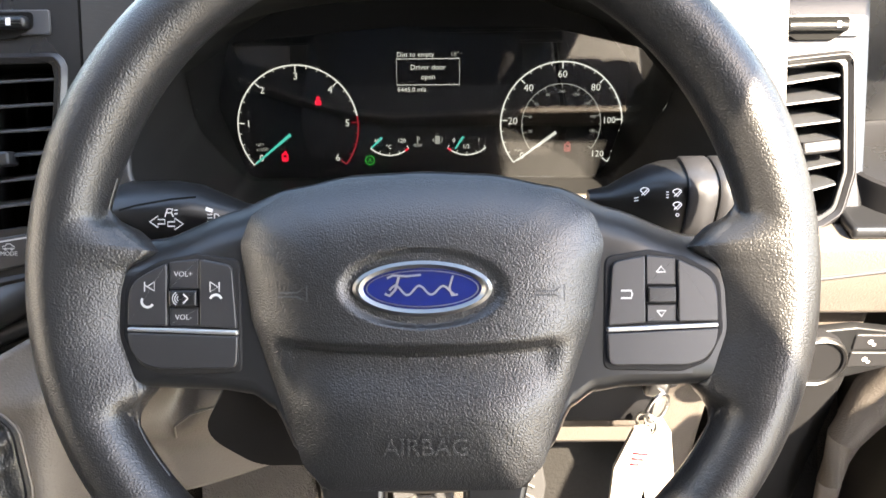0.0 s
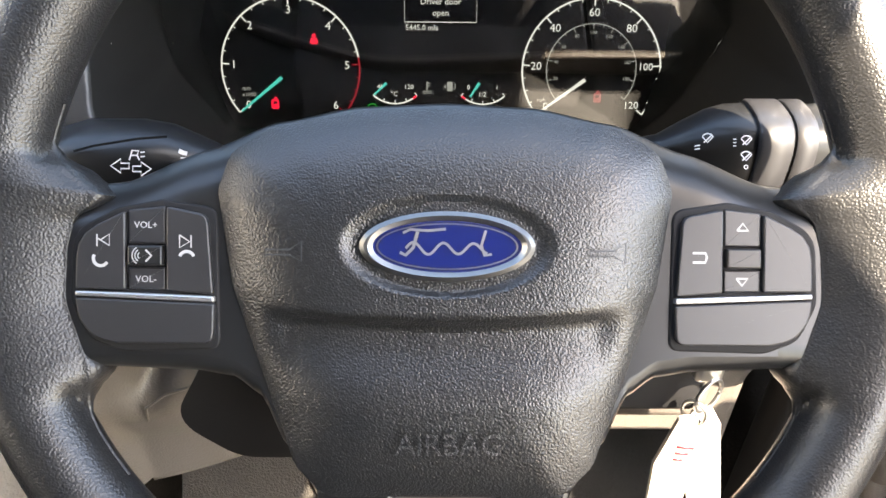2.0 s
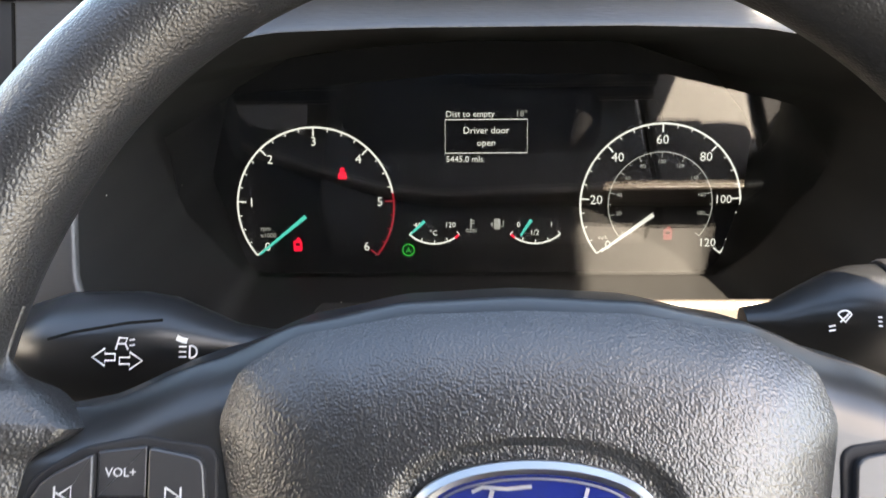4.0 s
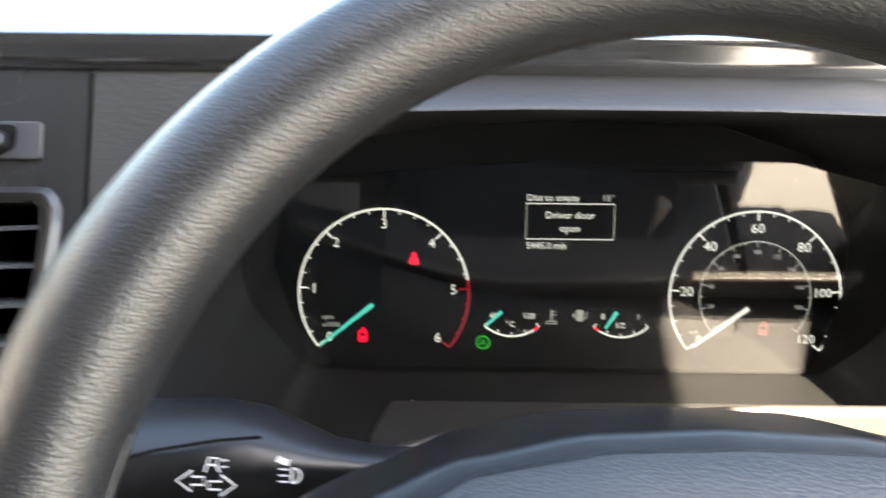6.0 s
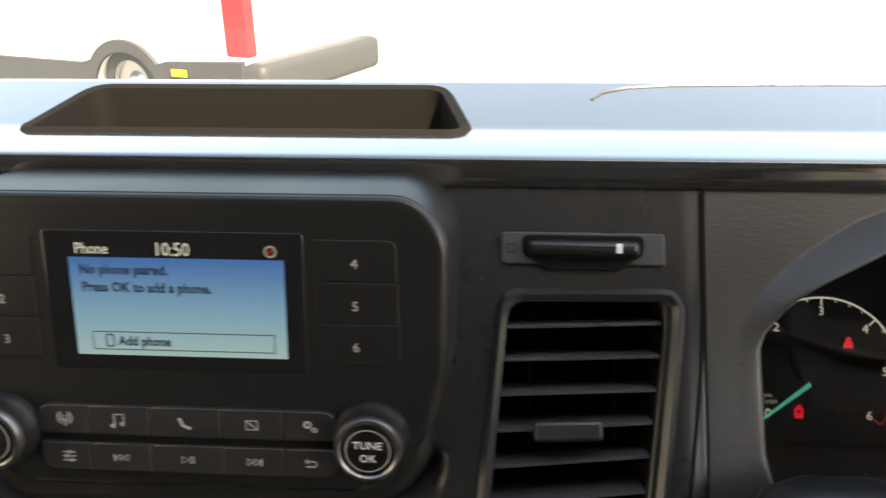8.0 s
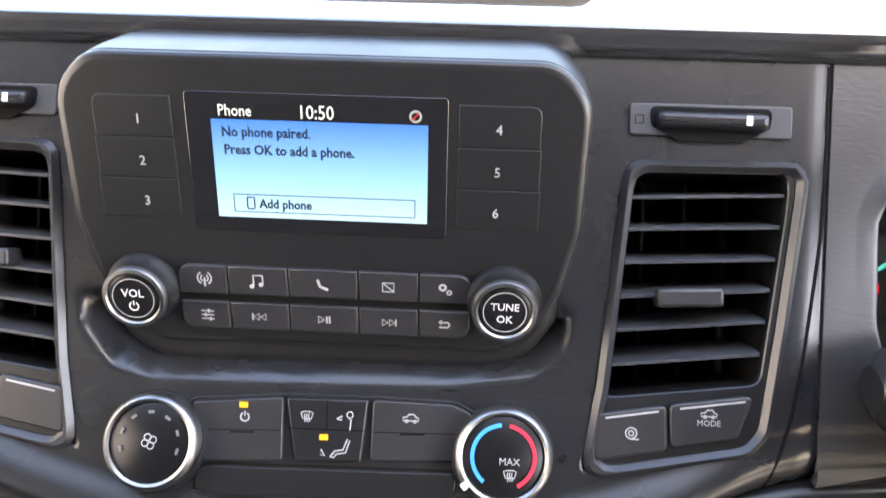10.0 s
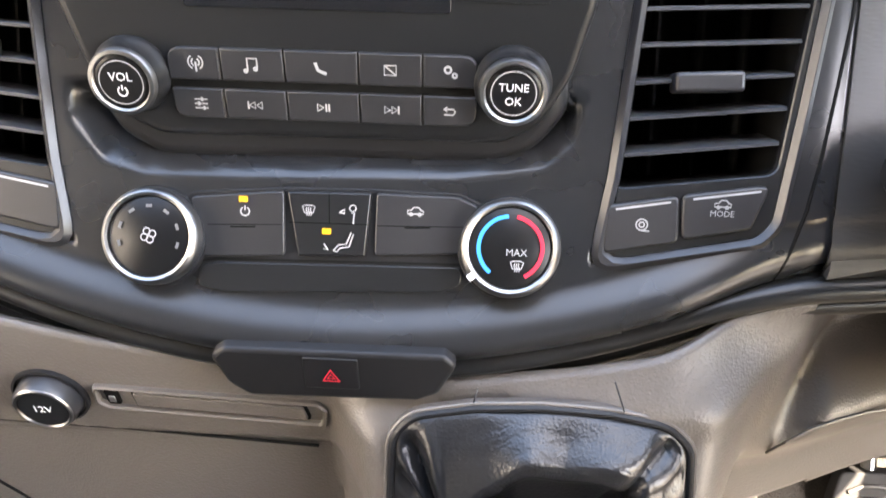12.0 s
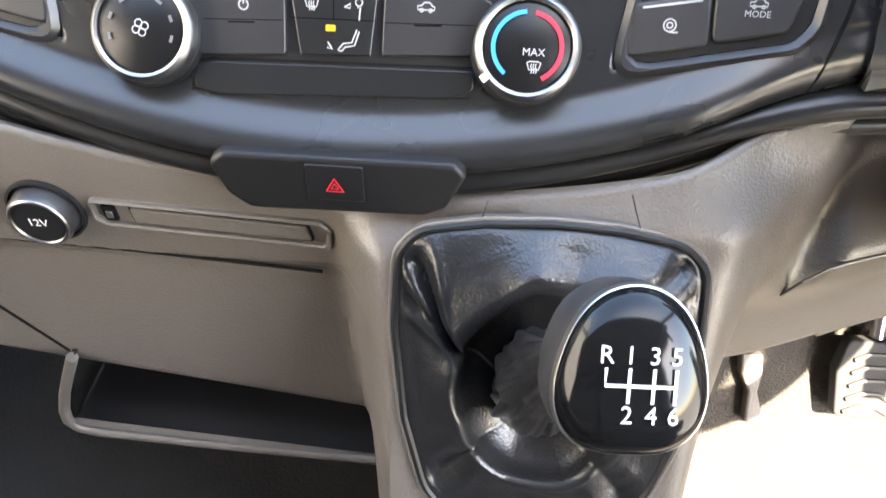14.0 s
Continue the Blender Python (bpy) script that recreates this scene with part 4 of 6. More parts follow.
left_stalk = stalk(-1, "indicator_stalk", "black indicator stalk with white arrow symbols", (-0.0305, 0.374, 1.3785), 1.06)
right_stalk = stalk(1, "wiper_stalk", "black wiper stalk with silver rotating rings", (0.0470, 0.377, 1.3885), 1.04)
LEGEND = Matrix.Translation((0, -0.0215, 0.0180)) @ Matrix.Rotation(radians(90 - 37), 4, "X")
for ob, s in ((left_stalk, -1), (right_stalk, 1)):
    ic = bm_new()
    if s < 0:
        for x0, y0, d in ((-0.1071, -0.0034, -1), (-0.0984, -0.0046, 1)):
            stroke([(x0 - 0.0036 * d, y0 + 0.0011), (x0 - 0.0036 * d, y0 - 0.0011), (x0 - 0.0002 * d, y0 - 0.0011), (x0 - 0.0002 * d, y0 - 0.0029), (x0 + 0.0040 * d, y0), (x0 - 0.0002 * d, y0 + 0.0029), (x0 - 0.0002 * d, y0 + 0.0011)], 0.0006, 0, M_PRINT, ob, bm=ic, done=False, closed=True)
        stroke([(-0.1034, -0.0010), (-0.1022, 0.0030), (-0.0995, 0.0028), (-0.1002, 0.0010), (-0.1028, 0.0010)], 0.0006, 0, M_PRINT, ob, bm=ic, done=False)
        stroke([(-0.1002, 0.0010), (-0.0992, -0.0010)], 0.0006, 0, M_PRINT, ob, bm=ic, done=False)
        for k in range(2):
            stroke([(-0.0988, 0.0004 + 0.0018 * k), (-0.0970, 0.0006 + 0.0018 * k)], 0.0005, 0, M_PRINT, ob, bm=ic, done=False)
        stroke([(-0.0830, 0.0030), (-0.0812, 0.0022), (-0.0795, 0.0018)], 0.0018, 0, M_PRINT, ob, bm=ic, done=False)
        stroke(arc(-0.0782, -0.0017, 0.0020, -90, 90, 8) + [(-0.0786, 0.0003), (-0.0786, -0.0037)], 0.0006, 0, M_PRINT, ob, bm=ic, done=False, closed=True)
        for k in range(3):
            stroke([(-0.0822, -0.0034 + 0.0017 * k), (-0.0797, -0.0034 + 0.0017 * k)], 0.0005, 0, M_PRINT, ob, bm=ic, done=False)
        slit = stroke([(-0.1264, 0.0025), (-0.1180, 0.0048), (-0.1000, 0.0078), (-0.0878, 0.0088)], 0.0010, 0, M_DARKGAP, ob, done=False)
        part("parting_line", moved(slit, LEGEND), M_DARKGAP, ob)
    else:
        for x0, y0 in ((0.0634, -0.0005), (0.0798, -0.0013), (0.0798, -0.0079)):
            stroke(arc(x0, y0, 0.0026, 30, 150, 8) + [(x0, y0 - 0.0012)], 0.0005, 0, M_PRINT, ob, bm=ic, done=False, closed=True)
            stroke([(x0 - 0.0016, y0 - 0.0012), (x0 + 0.0018, y0 + 0.0020)], 0.0005, 0, M_PRINT, ob, bm=ic, done=False)
        stroke(circle(0.0798, -0.0118, 0.0008, 8), 0.0004, 0, M_PRINT, ob, bm=ic, done=False, closed=True)
        for k in range(2):
            stroke([(0.0580, -0.0046 + 0.0014 * k), (0.0602, -0.0042 + 0.0014 * k)], 0.0005, 0, M_PRINT, ob, bm=ic, done=False)
        for k in range(3):
            stroke([(0.0742, -0.0030 + 0.0014 * k), (0.0755, -0.0030 + 0.0014 * k)], 0.0005, 0, M_PRINT, ob, bm=ic, done=False)
    moved(ic, LEGEND)
    islands("legend", ic, M_PRINT, ob)
for x0, x1, mt in ((0.0868, 0.1012, M_GREYTRIM), (0.1026, 0.1115, M_GREYTRIM)):
    loops = []
    for x in (x0, x0 + 0.001, x1 - 0.001, x1):
        g = 0.0003 if x in (x0, x1) else 0.0010
        loops.append([(x, -0.004 + (0.0182 + g) * math.copysign(abs(math.cos(b)) ** 0.7, math.cos(b)), 0.0035 + (0.0190 + g) * math.copysign(abs(math.sin(b)) ** 0.7, math.sin(b))) for b in [2 * math.pi * k / 28 for k in range(28)]])
    part("rotating_ring", loft(loops), mt, right_stalk, "silver rotating ring")

key = thing("ignition_key", Matrix.Translation((0.127, 0.314, 1.297)), "steel ignition key with rings hanging in the lock", "key")
part("blade_head", box(-0.006, 0.0, -0.004, 0.008, 0.016, 0.012, 0.003), M_STEEL, key, "steel key head")
part("key_ring", moved(tube([(0.008 * math.cos(a), 0, 0.011 * math.sin(a)) for a in [2 * math.pi * k / 28 for k in range(28)]], 0.0011, 8, closed=True), Matrix.Translation((0.002, -0.002, -0.010)) @ Matrix.Rotation(0.5, 4, "Z")), M_STEEL, key)
part("key_ring", moved(tube([(0.006 * math.cos(a), 0, 0.008 * math.sin(a)) for a in [2 * math.pi * k / 28 for k in range(28)]], 0.0010, 8, closed=True), Matrix.Translation((-0.002, -0.001, -0.024)) @ Matrix.Rotation(-0.7, 4, "Z")), M_STEEL, key)
tag = thing("key_tag", Matrix.Translation((0.124, 0.312, 1.270)) @ Matrix.Rotation(radians(8), 4, "Y") @ Matrix.Rotation(radians(-14), 4, "X"), "pale card key tags hanging from the key ring", "key tag")
fob = rounded([(-0.006, 0.0), (0.004, 0.002), (0.009, -0.010), (0.010, -0.072), (-0.007, -0.074), (-0.012, -0.030)], 0.003, 3)
part("tag_front", moved(prism(fob, -0.0015, 0.0015, 0.0006), Matrix.Rotation(radians(90), 4, "X")), M_PAPER, tag)
part("tag_back", moved(prism(fob, -0.0010, 0.0010, 0.0004), Matrix.Translation((0.008, 0.006, 0.002)) @ Matrix.Rotation(radians(-16), 4, "Y") @ Matrix.Rotation(radians(90), 4, "X")), M_PAPER, tag)
bars = bm_new()
for k in range(3):
    box(-0.003, -0.0022, -0.018 - 0.004 * k, 0.006 - 0.002 * k, -0.0016, -0.0165 - 0.004 * k, bm=bars)
part("print_bars", bars, M_RED, tag)

# ---- instrument cluster ----
CLUSTER = plane_frame(0.0, 0.5225, 1.362, 0.41)
cluster = thing("instrument_cluster", CLUSTER, "lit black instrument cluster with two round dials", "instrument cluster")
part("dial_face", prism(rounded([(-0.166, -0.048), (0.150, -0.048), (0.165, 0.03), (0.12, 0.092), (-0.12, 0.092), (-0.174, 0.03)], 0.015), -0.008, 0.0), M_DARKGAP, cluster, "black dial face")


def polar(cx, cy, r, a):
    """a: degrees clockwise from the top."""
    return (cx + r * math.sin(radians(a)), cy + r * math.cos(radians(a)))


def dial(cx, cy, r, labels, name, red_from=None, minor=4, lit=G_WHITE):
    g = part(name, prism(circle(cx, cy, r * 1.03, 64), 0.0, 0.0004), M_DARKGAP, cluster)
    sweep, n = 129.0, len(labels) - 1
    step = 2 * sweep / n
    end = red_from if red_from is not None else sweep
    stroke([polar(cx, cy, r, -sweep + (end + sweep) * i / 90) for i in range(91)], 0.0011, 0.0009, lit, g, "scale_arc")
    if red_from is not None:
        stroke([polar(cx, cy, r, red_from + (sweep - red_from) * i / 30) for i in range(31)], 0.0011, 0.0009, G_REDDIM, g, "red_scale_arc")
    ticks, rticks = bm_new(), bm_new()
    for i in range(n * minor + 1):
        a = -sweep + step * i / minor
        ln = 0.0048 if i % minor == 0 else 0.0022
        red = red_from is not None and a >= red_from
        stroke([polar(cx, cy, r - ln, a), polar(cx, cy, r, a)], 0.0009 if i % minor == 0 else 0.0006, 0.0010, lit, g, bm=rticks if red else ticks, done=False)
    part("ticks", ticks, lit, g, smooth=False)
    if red_from is not None:
        part("red_ticks", rticks, G_REDDIM, g, smooth=False)
    else:
        rticks.free()
    for i, t in enumerate(labels):
        if t:
            x, y = polar(cx, cy, r - (0.0078 if len(t) < 2 else 0.0088 if len(t) < 3 else 0.0095), -sweep + step * i)
            text(t, 0.0072 if len(t) < 3 else 0.0066, lit, g, x, y - 0.0002, 0.0009, "numeral")
    return g


def needle(g, a, b, w, mat):
    d = (Vector(b) - Vector(a)).normalized()
    s = Vector((-d.y, d.x)) * w
    q = [tuple(Vector(a) + s), tuple(Vector(a) - s), tuple(Vector(b) - s * 0.5), tuple(Vector(b) + s * 0.5)]
    part("needle", prism(q, 0.0022, 0.0034, 0.0003), mat, g)


RPM, SPD = (-0.0998, -0.0030), (0.0940, -0.0026)
rev = dial(*RPM, 0.0443, ["0", "1", "2", "3", "4", "5", "6"], "rev_counter", red_from=80.0)
needle(rev, (-0.1055, -0.0085), (-0.1325, -0.0300), 0.0011, G_CYAN)
text("rpm", 0.0036, G_DIM, rev, -0.1290, -0.0155, 0.0009)
text("x1000", 0.0036, G_DIM, rev, -0.1275, -0.0195, 0.0009)
spd = dial(*SPD, 0.0446, ["0", "20", "40", "60", "80", "100", "120"], "speedometer", lit=G_WHITE)
needle(spd, (0.0900, -0.0085), (0.0615, -0.0292), 0.0011, G_WHITE)
stroke([polar(*SPD, 0.0290, -129 + 258 * i / 80) for i in range(81)], 0.0006, 0.0009, G_DIM, spd, "inner_arc")
kt = bm_new()
for i in range(21):
    a = -129 + 258 * i / 20
    stroke([polar(*SPD, 0.0290 - (0.003 if i % 2 == 0 else 0.0016), a), polar(*SPD, 0.0290, a)], 0.0005, 0.0010, G_DIM, spd, bm=kt, done=False)
part("inner_ticks", kt, G_DIM, spd, smooth=False)
for k in range(1, 10):
    x, y = polar(*SPD, 0.0235, -129 + 25.8 * k)
    text(str(20 * k), 0.0031, G_DIM, spd, x, y, 0.0009, "numeral")
text("km/h", 0.0030, G_DIM, spd, 0.0760, -0.0190, 0.0009)
text("mph", 0.0030, G_DIM, spd, 0.0625, -0.0215, 0.0009)

info = part("message_display", prism(rect(-0.030, 0.018, 0.024, 0.056), 0.0, 0.0004), M_DARKGAP, cluster)
stroke(rect(-0.0263, 0.0265, 0.0193, 0.0449), 0.0005, 0.0008, G_WHITE, info, "frame", closed=True)
text("Dist to empty", 0.0048, G_WHITE, info, -0.0260, 0.0478, 0.0008, align="LEFT")
text("18°", 0.0048, G_DIM, info, 0.0193, 0.0478, 0.0008, align="RIGHT")
text("Driver door", 0.0052, G_WHITE, info, -0.0035, 0.0388, 0.0008)
text("open", 0.0052, G_WHITE, info, -0.0035, 0.0320, 0.0008)
text("5445.0 mls", 0.0048, G_WHITE, info, -0.0260, 0.0230, 0.0008, align="LEFT")
for cx, lo, mid, hi, rot in ((-0.0328, "40", "°C", "120", 0), (0.0244, "0", "1/2", "1", 1)):
    gname = "temperature_gauge" if rot == 0 else "fuel_gauge"
    g = part(gname, prism(rect(cx - 0.018, -0.027, cx + 0.018, -0.010, 0.002), 0.0, 0.0004), M_DARKGAP, cluster)
    stroke(arc(cx, -0.0035, 0.0212, 228, 312, 24), 0.0010, 0.0009, G_WHITE, g, "scale_arc")
    tk = bm_new()
    for a in (228, 249, 270, 291, 312):
        stroke([(cx + rr * math.cos(radians(a)), -0.0035 + rr * math.sin(radians(a))) for rr in (0.0190, 0.0212)], 0.0006, 0.0010, G_WHITE, g, bm=tk, done=False)
    part("ticks", tk, G_WHITE, g, smooth=False)
    red_a = 303 if rot == 0 else 229
    stroke(arc(cx, -0.0035, 0.0212, red_a, red_a + 8, 6), 0.0013, 0.0012, G_RED, g, "red_mark")
    text(lo, 0.0042, G_WHITE, g, cx - 0.0095, -0.0140, 0.0009, "numeral")
    text(mid, 0.0042, G_WHITE, g, cx - 0.0005, -0.0185, 0.0009, "numeral")
    text(hi, 0.0042, G_WHITE, g, cx + 0.0090, -0.0140, 0.0009, "numeral")
    needle(g, (cx - 0.0055, -0.0115) if rot == 0 else (cx - 0.0025, -0.0110), (cx - 0.0135, -0.0190) if rot == 0 else (cx - 0.0085, -0.0200), 0.0009, G_CYAN)


def tell_tale(name, x, y, mat, shape):
    g = bm_new()
    if shape == "belt":
        prism(circle(0, 0.0022, 0.0013, 14), 0, 0.0006, bm=g)
        prism(rounded([(-0.0026, -0.0030), (0.0026, -0.0030), (0.0020, 0.0008), (-0.0020, 0.0008)], 0.0008, 3), 0, 0.0006, bm=g)
    elif shape == "door":
        ring(rect(-0.0024, -0.0030, 0.0024, 0.0030, 0.001), rect(-0.0013, -0.0018, 0.0013, 0.0018, 0.0006), 0, 0.0006, bm=g)
        prism(rect(-0.0013, -0.0016, 0.0013, 0.0000), 0, 0.0006, bm=g)
        prism(circle(0.0004, 0.0036, 0.0011, 10), 0, 0.0006, bm=g)
    else:
        ring(circle(0, 0, 0.0036, 26), circle(0, 0, 0.0030, 26), 0, 0.0005, bm=g)
    moved(g, Matrix.Translation((x, y, 0.0006)))
    return part(name, g, mat, cluster, smooth=False)


tell_tale("warning_lamp", -0.0842, 0.0155, G_RED, "belt")
tell_tale("warning_lamp", -0.1109, -0.0255, G_RED, "door")
tell_tale("warning_lamp", 0.0990, -0.0200, G_REDDIM, "door")
eco = tell_tale("eco_lamp", -0.0477, -0.0282, G_GREEN, "ring")
text("A", 0.0046, G_GREEN, eco, -0.0477, -0.0284, 0.0008)
tsym = bm_new()
stroke([(-0.0120, -0.0105), (-0.0120, -0.0160)], 0.0009, 0.0008, G_DIM, cluster, bm=tsym, done=False)
for k in range(2):
    stroke([(-0.0116, -0.0115 - 0.0016 * k), (-0.0100, -0.0115 - 0.0016 * k)], 0.0006, 0.0008, G_DIM, cluster, bm=tsym, done=False)
    stroke([(-0.0150 + 0.0010 * i, -0.0168 - 0.0012 * k + 0.0004 * (i % 2)) for i in range(7)], 0.0005, 0.0008, G_DIM, cluster, bm=tsym, done=False)
part("coolant_symbol", tsym, G_DIM, cluster, smooth=False)
fs = bm_new()
prism(rounded([(0.0010, -0.0165), (0.0046, -0.0165), (0.0046, -0.0105), (0.0010, -0.0105)], 0.0006, 2), 0.0004, 0.0009, bm=fs)
stroke([(0.0048, -0.0150), (0.0062, -0.0150), (0.0062, -0.0115)], 0.0006, 0.0009, G_DIM, cluster, bm=fs, done=False)
prism([(-0.0012, -0.0136), (0.0003, -0.0122), (0.0003, -0.0150)], 0.0004, 0.0009, bm=fs)
part("fuel_symbol", fs, G_DIM, cluster, smooth=False)
LENS_INV = CLUSTER.inverted()
lens_out = [(-0.140, 1.325), (-0.162, 1.375), (-0.156, 1.424), (-0.120, 1.447), (-0.02, 1.457), (0.07, 1.456), (0.130, 1.440), (0.158, 1.408), (0.152, 1.365), (0.133, 1.325)]
lens = part("lens", loft([[LENS_INV @ Vector((x, 0.5030 - 0.31 * (z - 1.325), z)) for x, z in lens_out], [LENS_INV @ Vector((x, 0.5015 - 0.31 * (z - 1.325), z)) for x, z in lens_out]]), M_LENS, cluster, "clear curved lens", smooth=False)
lens.visible_shadow = False


# ---- radio ----
RADIO = plane_frame(0, 0.396, 1.44, 0.17)
radio = thing("car_radio", RADIO, "black van radio with a small lit blue screen", "radio")
bez = rounded([(-0.5213, 0.0500), (-0.507, 0.0648), (-0.320, 0.0648), (-0.3057, 0.0500), (-0.3060, -0.004), (-0.3130, -0.0330), (-0.325, -0.0540), (-0.339, -0.0625), (-0.488, -0.0635), (-0.502, -0.0545), (-0.514, -0.0330), (-0.5210, -0.004)],
              [0.024, 0.020, 0.020, 0.024, 0.03, 0.03, 0.02, 0.02, 0.02, 0.02, 0.03, 0.03], 5)
part("housing", loft([[(x, y, -0.060 - 0.30 * max(y, 0) + 0.35 * max(-y, 0)) for x, y in inset(bez, -0.005)], [(x, y, -0.016) for x, y in inset(bez, -0.0015)], [(x, y, -0.0042) for x, y in bez], [(x, y, -0.0036) for x, y in inset(bez, 0.0008)]]), M_STRIP, radio, "matt black radio housing")
part("fascia", loft([[(x, y, -0.0050) for x, y in inset(bez, 0.0008)], [(x, y, -0.0022) for x, y in inset(bez, 0.0003)], [(x, y, -0.0009) for x, y in inset(bez, 0.0009)], [(x, y, -0.0002) for x, y in inset(bez, 0.0022)], [(x, y, 0) for x, y in inset(bez, 0.004)]]), M_SATIN, radio, "satin black radio fascia")
# Dark piece covers the hollow's wall, so the shade there is in the colour.
chin = rounded([(-0.510, -0.020), (-0.5150, -0.048), (-0.5060, -0.0660), (-0.490, -0.0755), (-0.340, -0.0738), (-0.324, -0.0650), (-0.3130, -0.048), (-0.317, -0.020)], [0.002, 0.02, 0.02, 0.02, 0.02, 0.02, 0.02, 0.002], 6)
part("chin", loft([[(x, y, h) for x, y in inset(chin, d)] for d, h in ((-0.003, -0.016), (0.0, -0.0075), (0.0015, -0.0050), (0.004, -0.0038), (0.006, -0.0035))]), M_STRIP, radio, "dark chin giving the shade in the hollow under the radio")
panel = part("screen_panel", prism(rect(-0.4680, -0.0085, -0.3625, 0.0500, 0.002), -0.001, 0.0006, 0.0004), M_GLOSS, radio, "gloss black panel round the screen")
# the screen's picture: a blue page fading to white, as the display shows it
scr = bpy.data.materials.new("screen_page")
scr.use_nodes = True
sn, sl = scr.node_tree.nodes, scr.node_tree.links
sb = sn["Principled BSDF"]
sb.inputs["Base Color"].default_value, sb.inputs["Roughness"].default_value = (0.02, 0.02, 0.02, 1), 0.2
sep, rmp = sn.new("ShaderNodeSeparateXYZ"), sn.new("ShaderNodeValToRGB")
sl.new(sn.new("ShaderNodeTexCoord").outputs["Generated"], sep.inputs["Vector"])
rmp.color_ramp.elements[0].position, rmp.color_ramp.elements[0].color = 0.0, (0.46, 0.80, 1.0, 1)
rmp.color_ramp.elements[1].position, rmp.color_ramp.elements[1].color = 1.0, (0.03, 0.22, 0.80, 1)
e2 = rmp.color_ramp.elements.new(0.45)
e2.color = (0.24, 0.60, 1.0, 1)
sl.new(sep.outputs["Y"], rmp.inputs["Fac"])
sl.new(rmp.outputs["Color"], sb.inputs["Emission Color"])
sb.inputs["Emission Strength"].default_value = 0.074
screen = part("screen", prism(rect(-0.4575, -0.0020, -0.3705, 0.0390), 0.0005, 0.0010), scr, radio, "lit blue and white radio screen", smooth=False)
M_INK = material("screen_ink", (0.005, 0.012, 0.03), 0.5, tone=0.0)
text("Phone", 0.0064, G_WHITE, screen, -0.4545, 0.0425, 0.0012, align="LEFT", squeeze=0.85)
text("10:50", 0.0078, G_WHITE, screen, -0.4150, 0.0425, 0.0012, squeeze=0.85)
text("No phone paired.", 0.0056, M_INK, screen, -0.4535, 0.0340, 0.0012, align="LEFT", squeeze=0.9, bold=0.00016)
text("Press OK to add a phone.", 0.0056, M_INK, screen, -0.4530, 0.0267, 0.0012, align="LEFT", squeeze=0.9, bold=0.00016)
text("Add phone", 0.0054, M_INK, screen, -0.4400, 0.0040, 0.0012, align="LEFT", squeeze=0.9, bold=0.00016)
stroke(rect(-0.4505, 0.0005, -0.3755, 0.0080), 0.0004, 0.0012, M_INK, screen, "frame", closed=True)
for x in (-0.4505, -0.3755):
    stroke([(x, 0.0003), (x, 0.0082)], 0.0004, 0.0012, M_INK, screen, "frame_side")
stroke(rect(-0.4450, 0.0018, -0.4420, 0.0068, 0.0006), 0.0006, 0.0012, M_INK, screen, "phone_symbol", closed=True)
stroke(circle(-0.3755, 0.0425, 0.0021, 16), 0.0009, 0.0012, G_DIM, screen, "alert_symbol", closed=True)
stroke([(-0.3769, 0.0411), (-0.3741, 0.0439)], 0.0009, 0.0014, G_REDDIM, screen, "alert_bar")

M_DIGIT = material("grey_numerals", (0.32, 0.32, 0.32), 0.5, tone=0.0)
for side, x0, x1, digits in ((-1, -0.5055, -0.4735, "123"), (1, -0.3585, -0.3260, "456")):
    for k, dgt in enumerate(digits):
        y1, y0 = 0.0475 - 0.0172 * k, 0.0475 - 0.0172 * (k + 1) + 0.0005
        xo = 0.0006 * k
        q = rounded([(x0 - xo * (side < 0), y0), (x1 + xo * (side > 0), y0), (x1 + xo * (side > 0), y1), (x0 - xo * (side < 0), y1)],
                    [0.0005, 0.0005, 0.004 if side > 0 and k == 0 else 0.0005, 0.004 if side < 0 and k == 0 else 0.0005], 3)
        b = part("preset_button", prism(q, -0.0005, 0.0006, 0.0003), M_SATIN, radio)
        text(dgt, 0.0056, M_DIGIT, b, -0.4872 if side < 0 else -0.3425, (y0 + y1) / 2 - 0.0012, 0.0012, "numeral")

xs = [-0.4780, -0.4560, -0.4298, -0.3995, -0.3735, -0.3510]


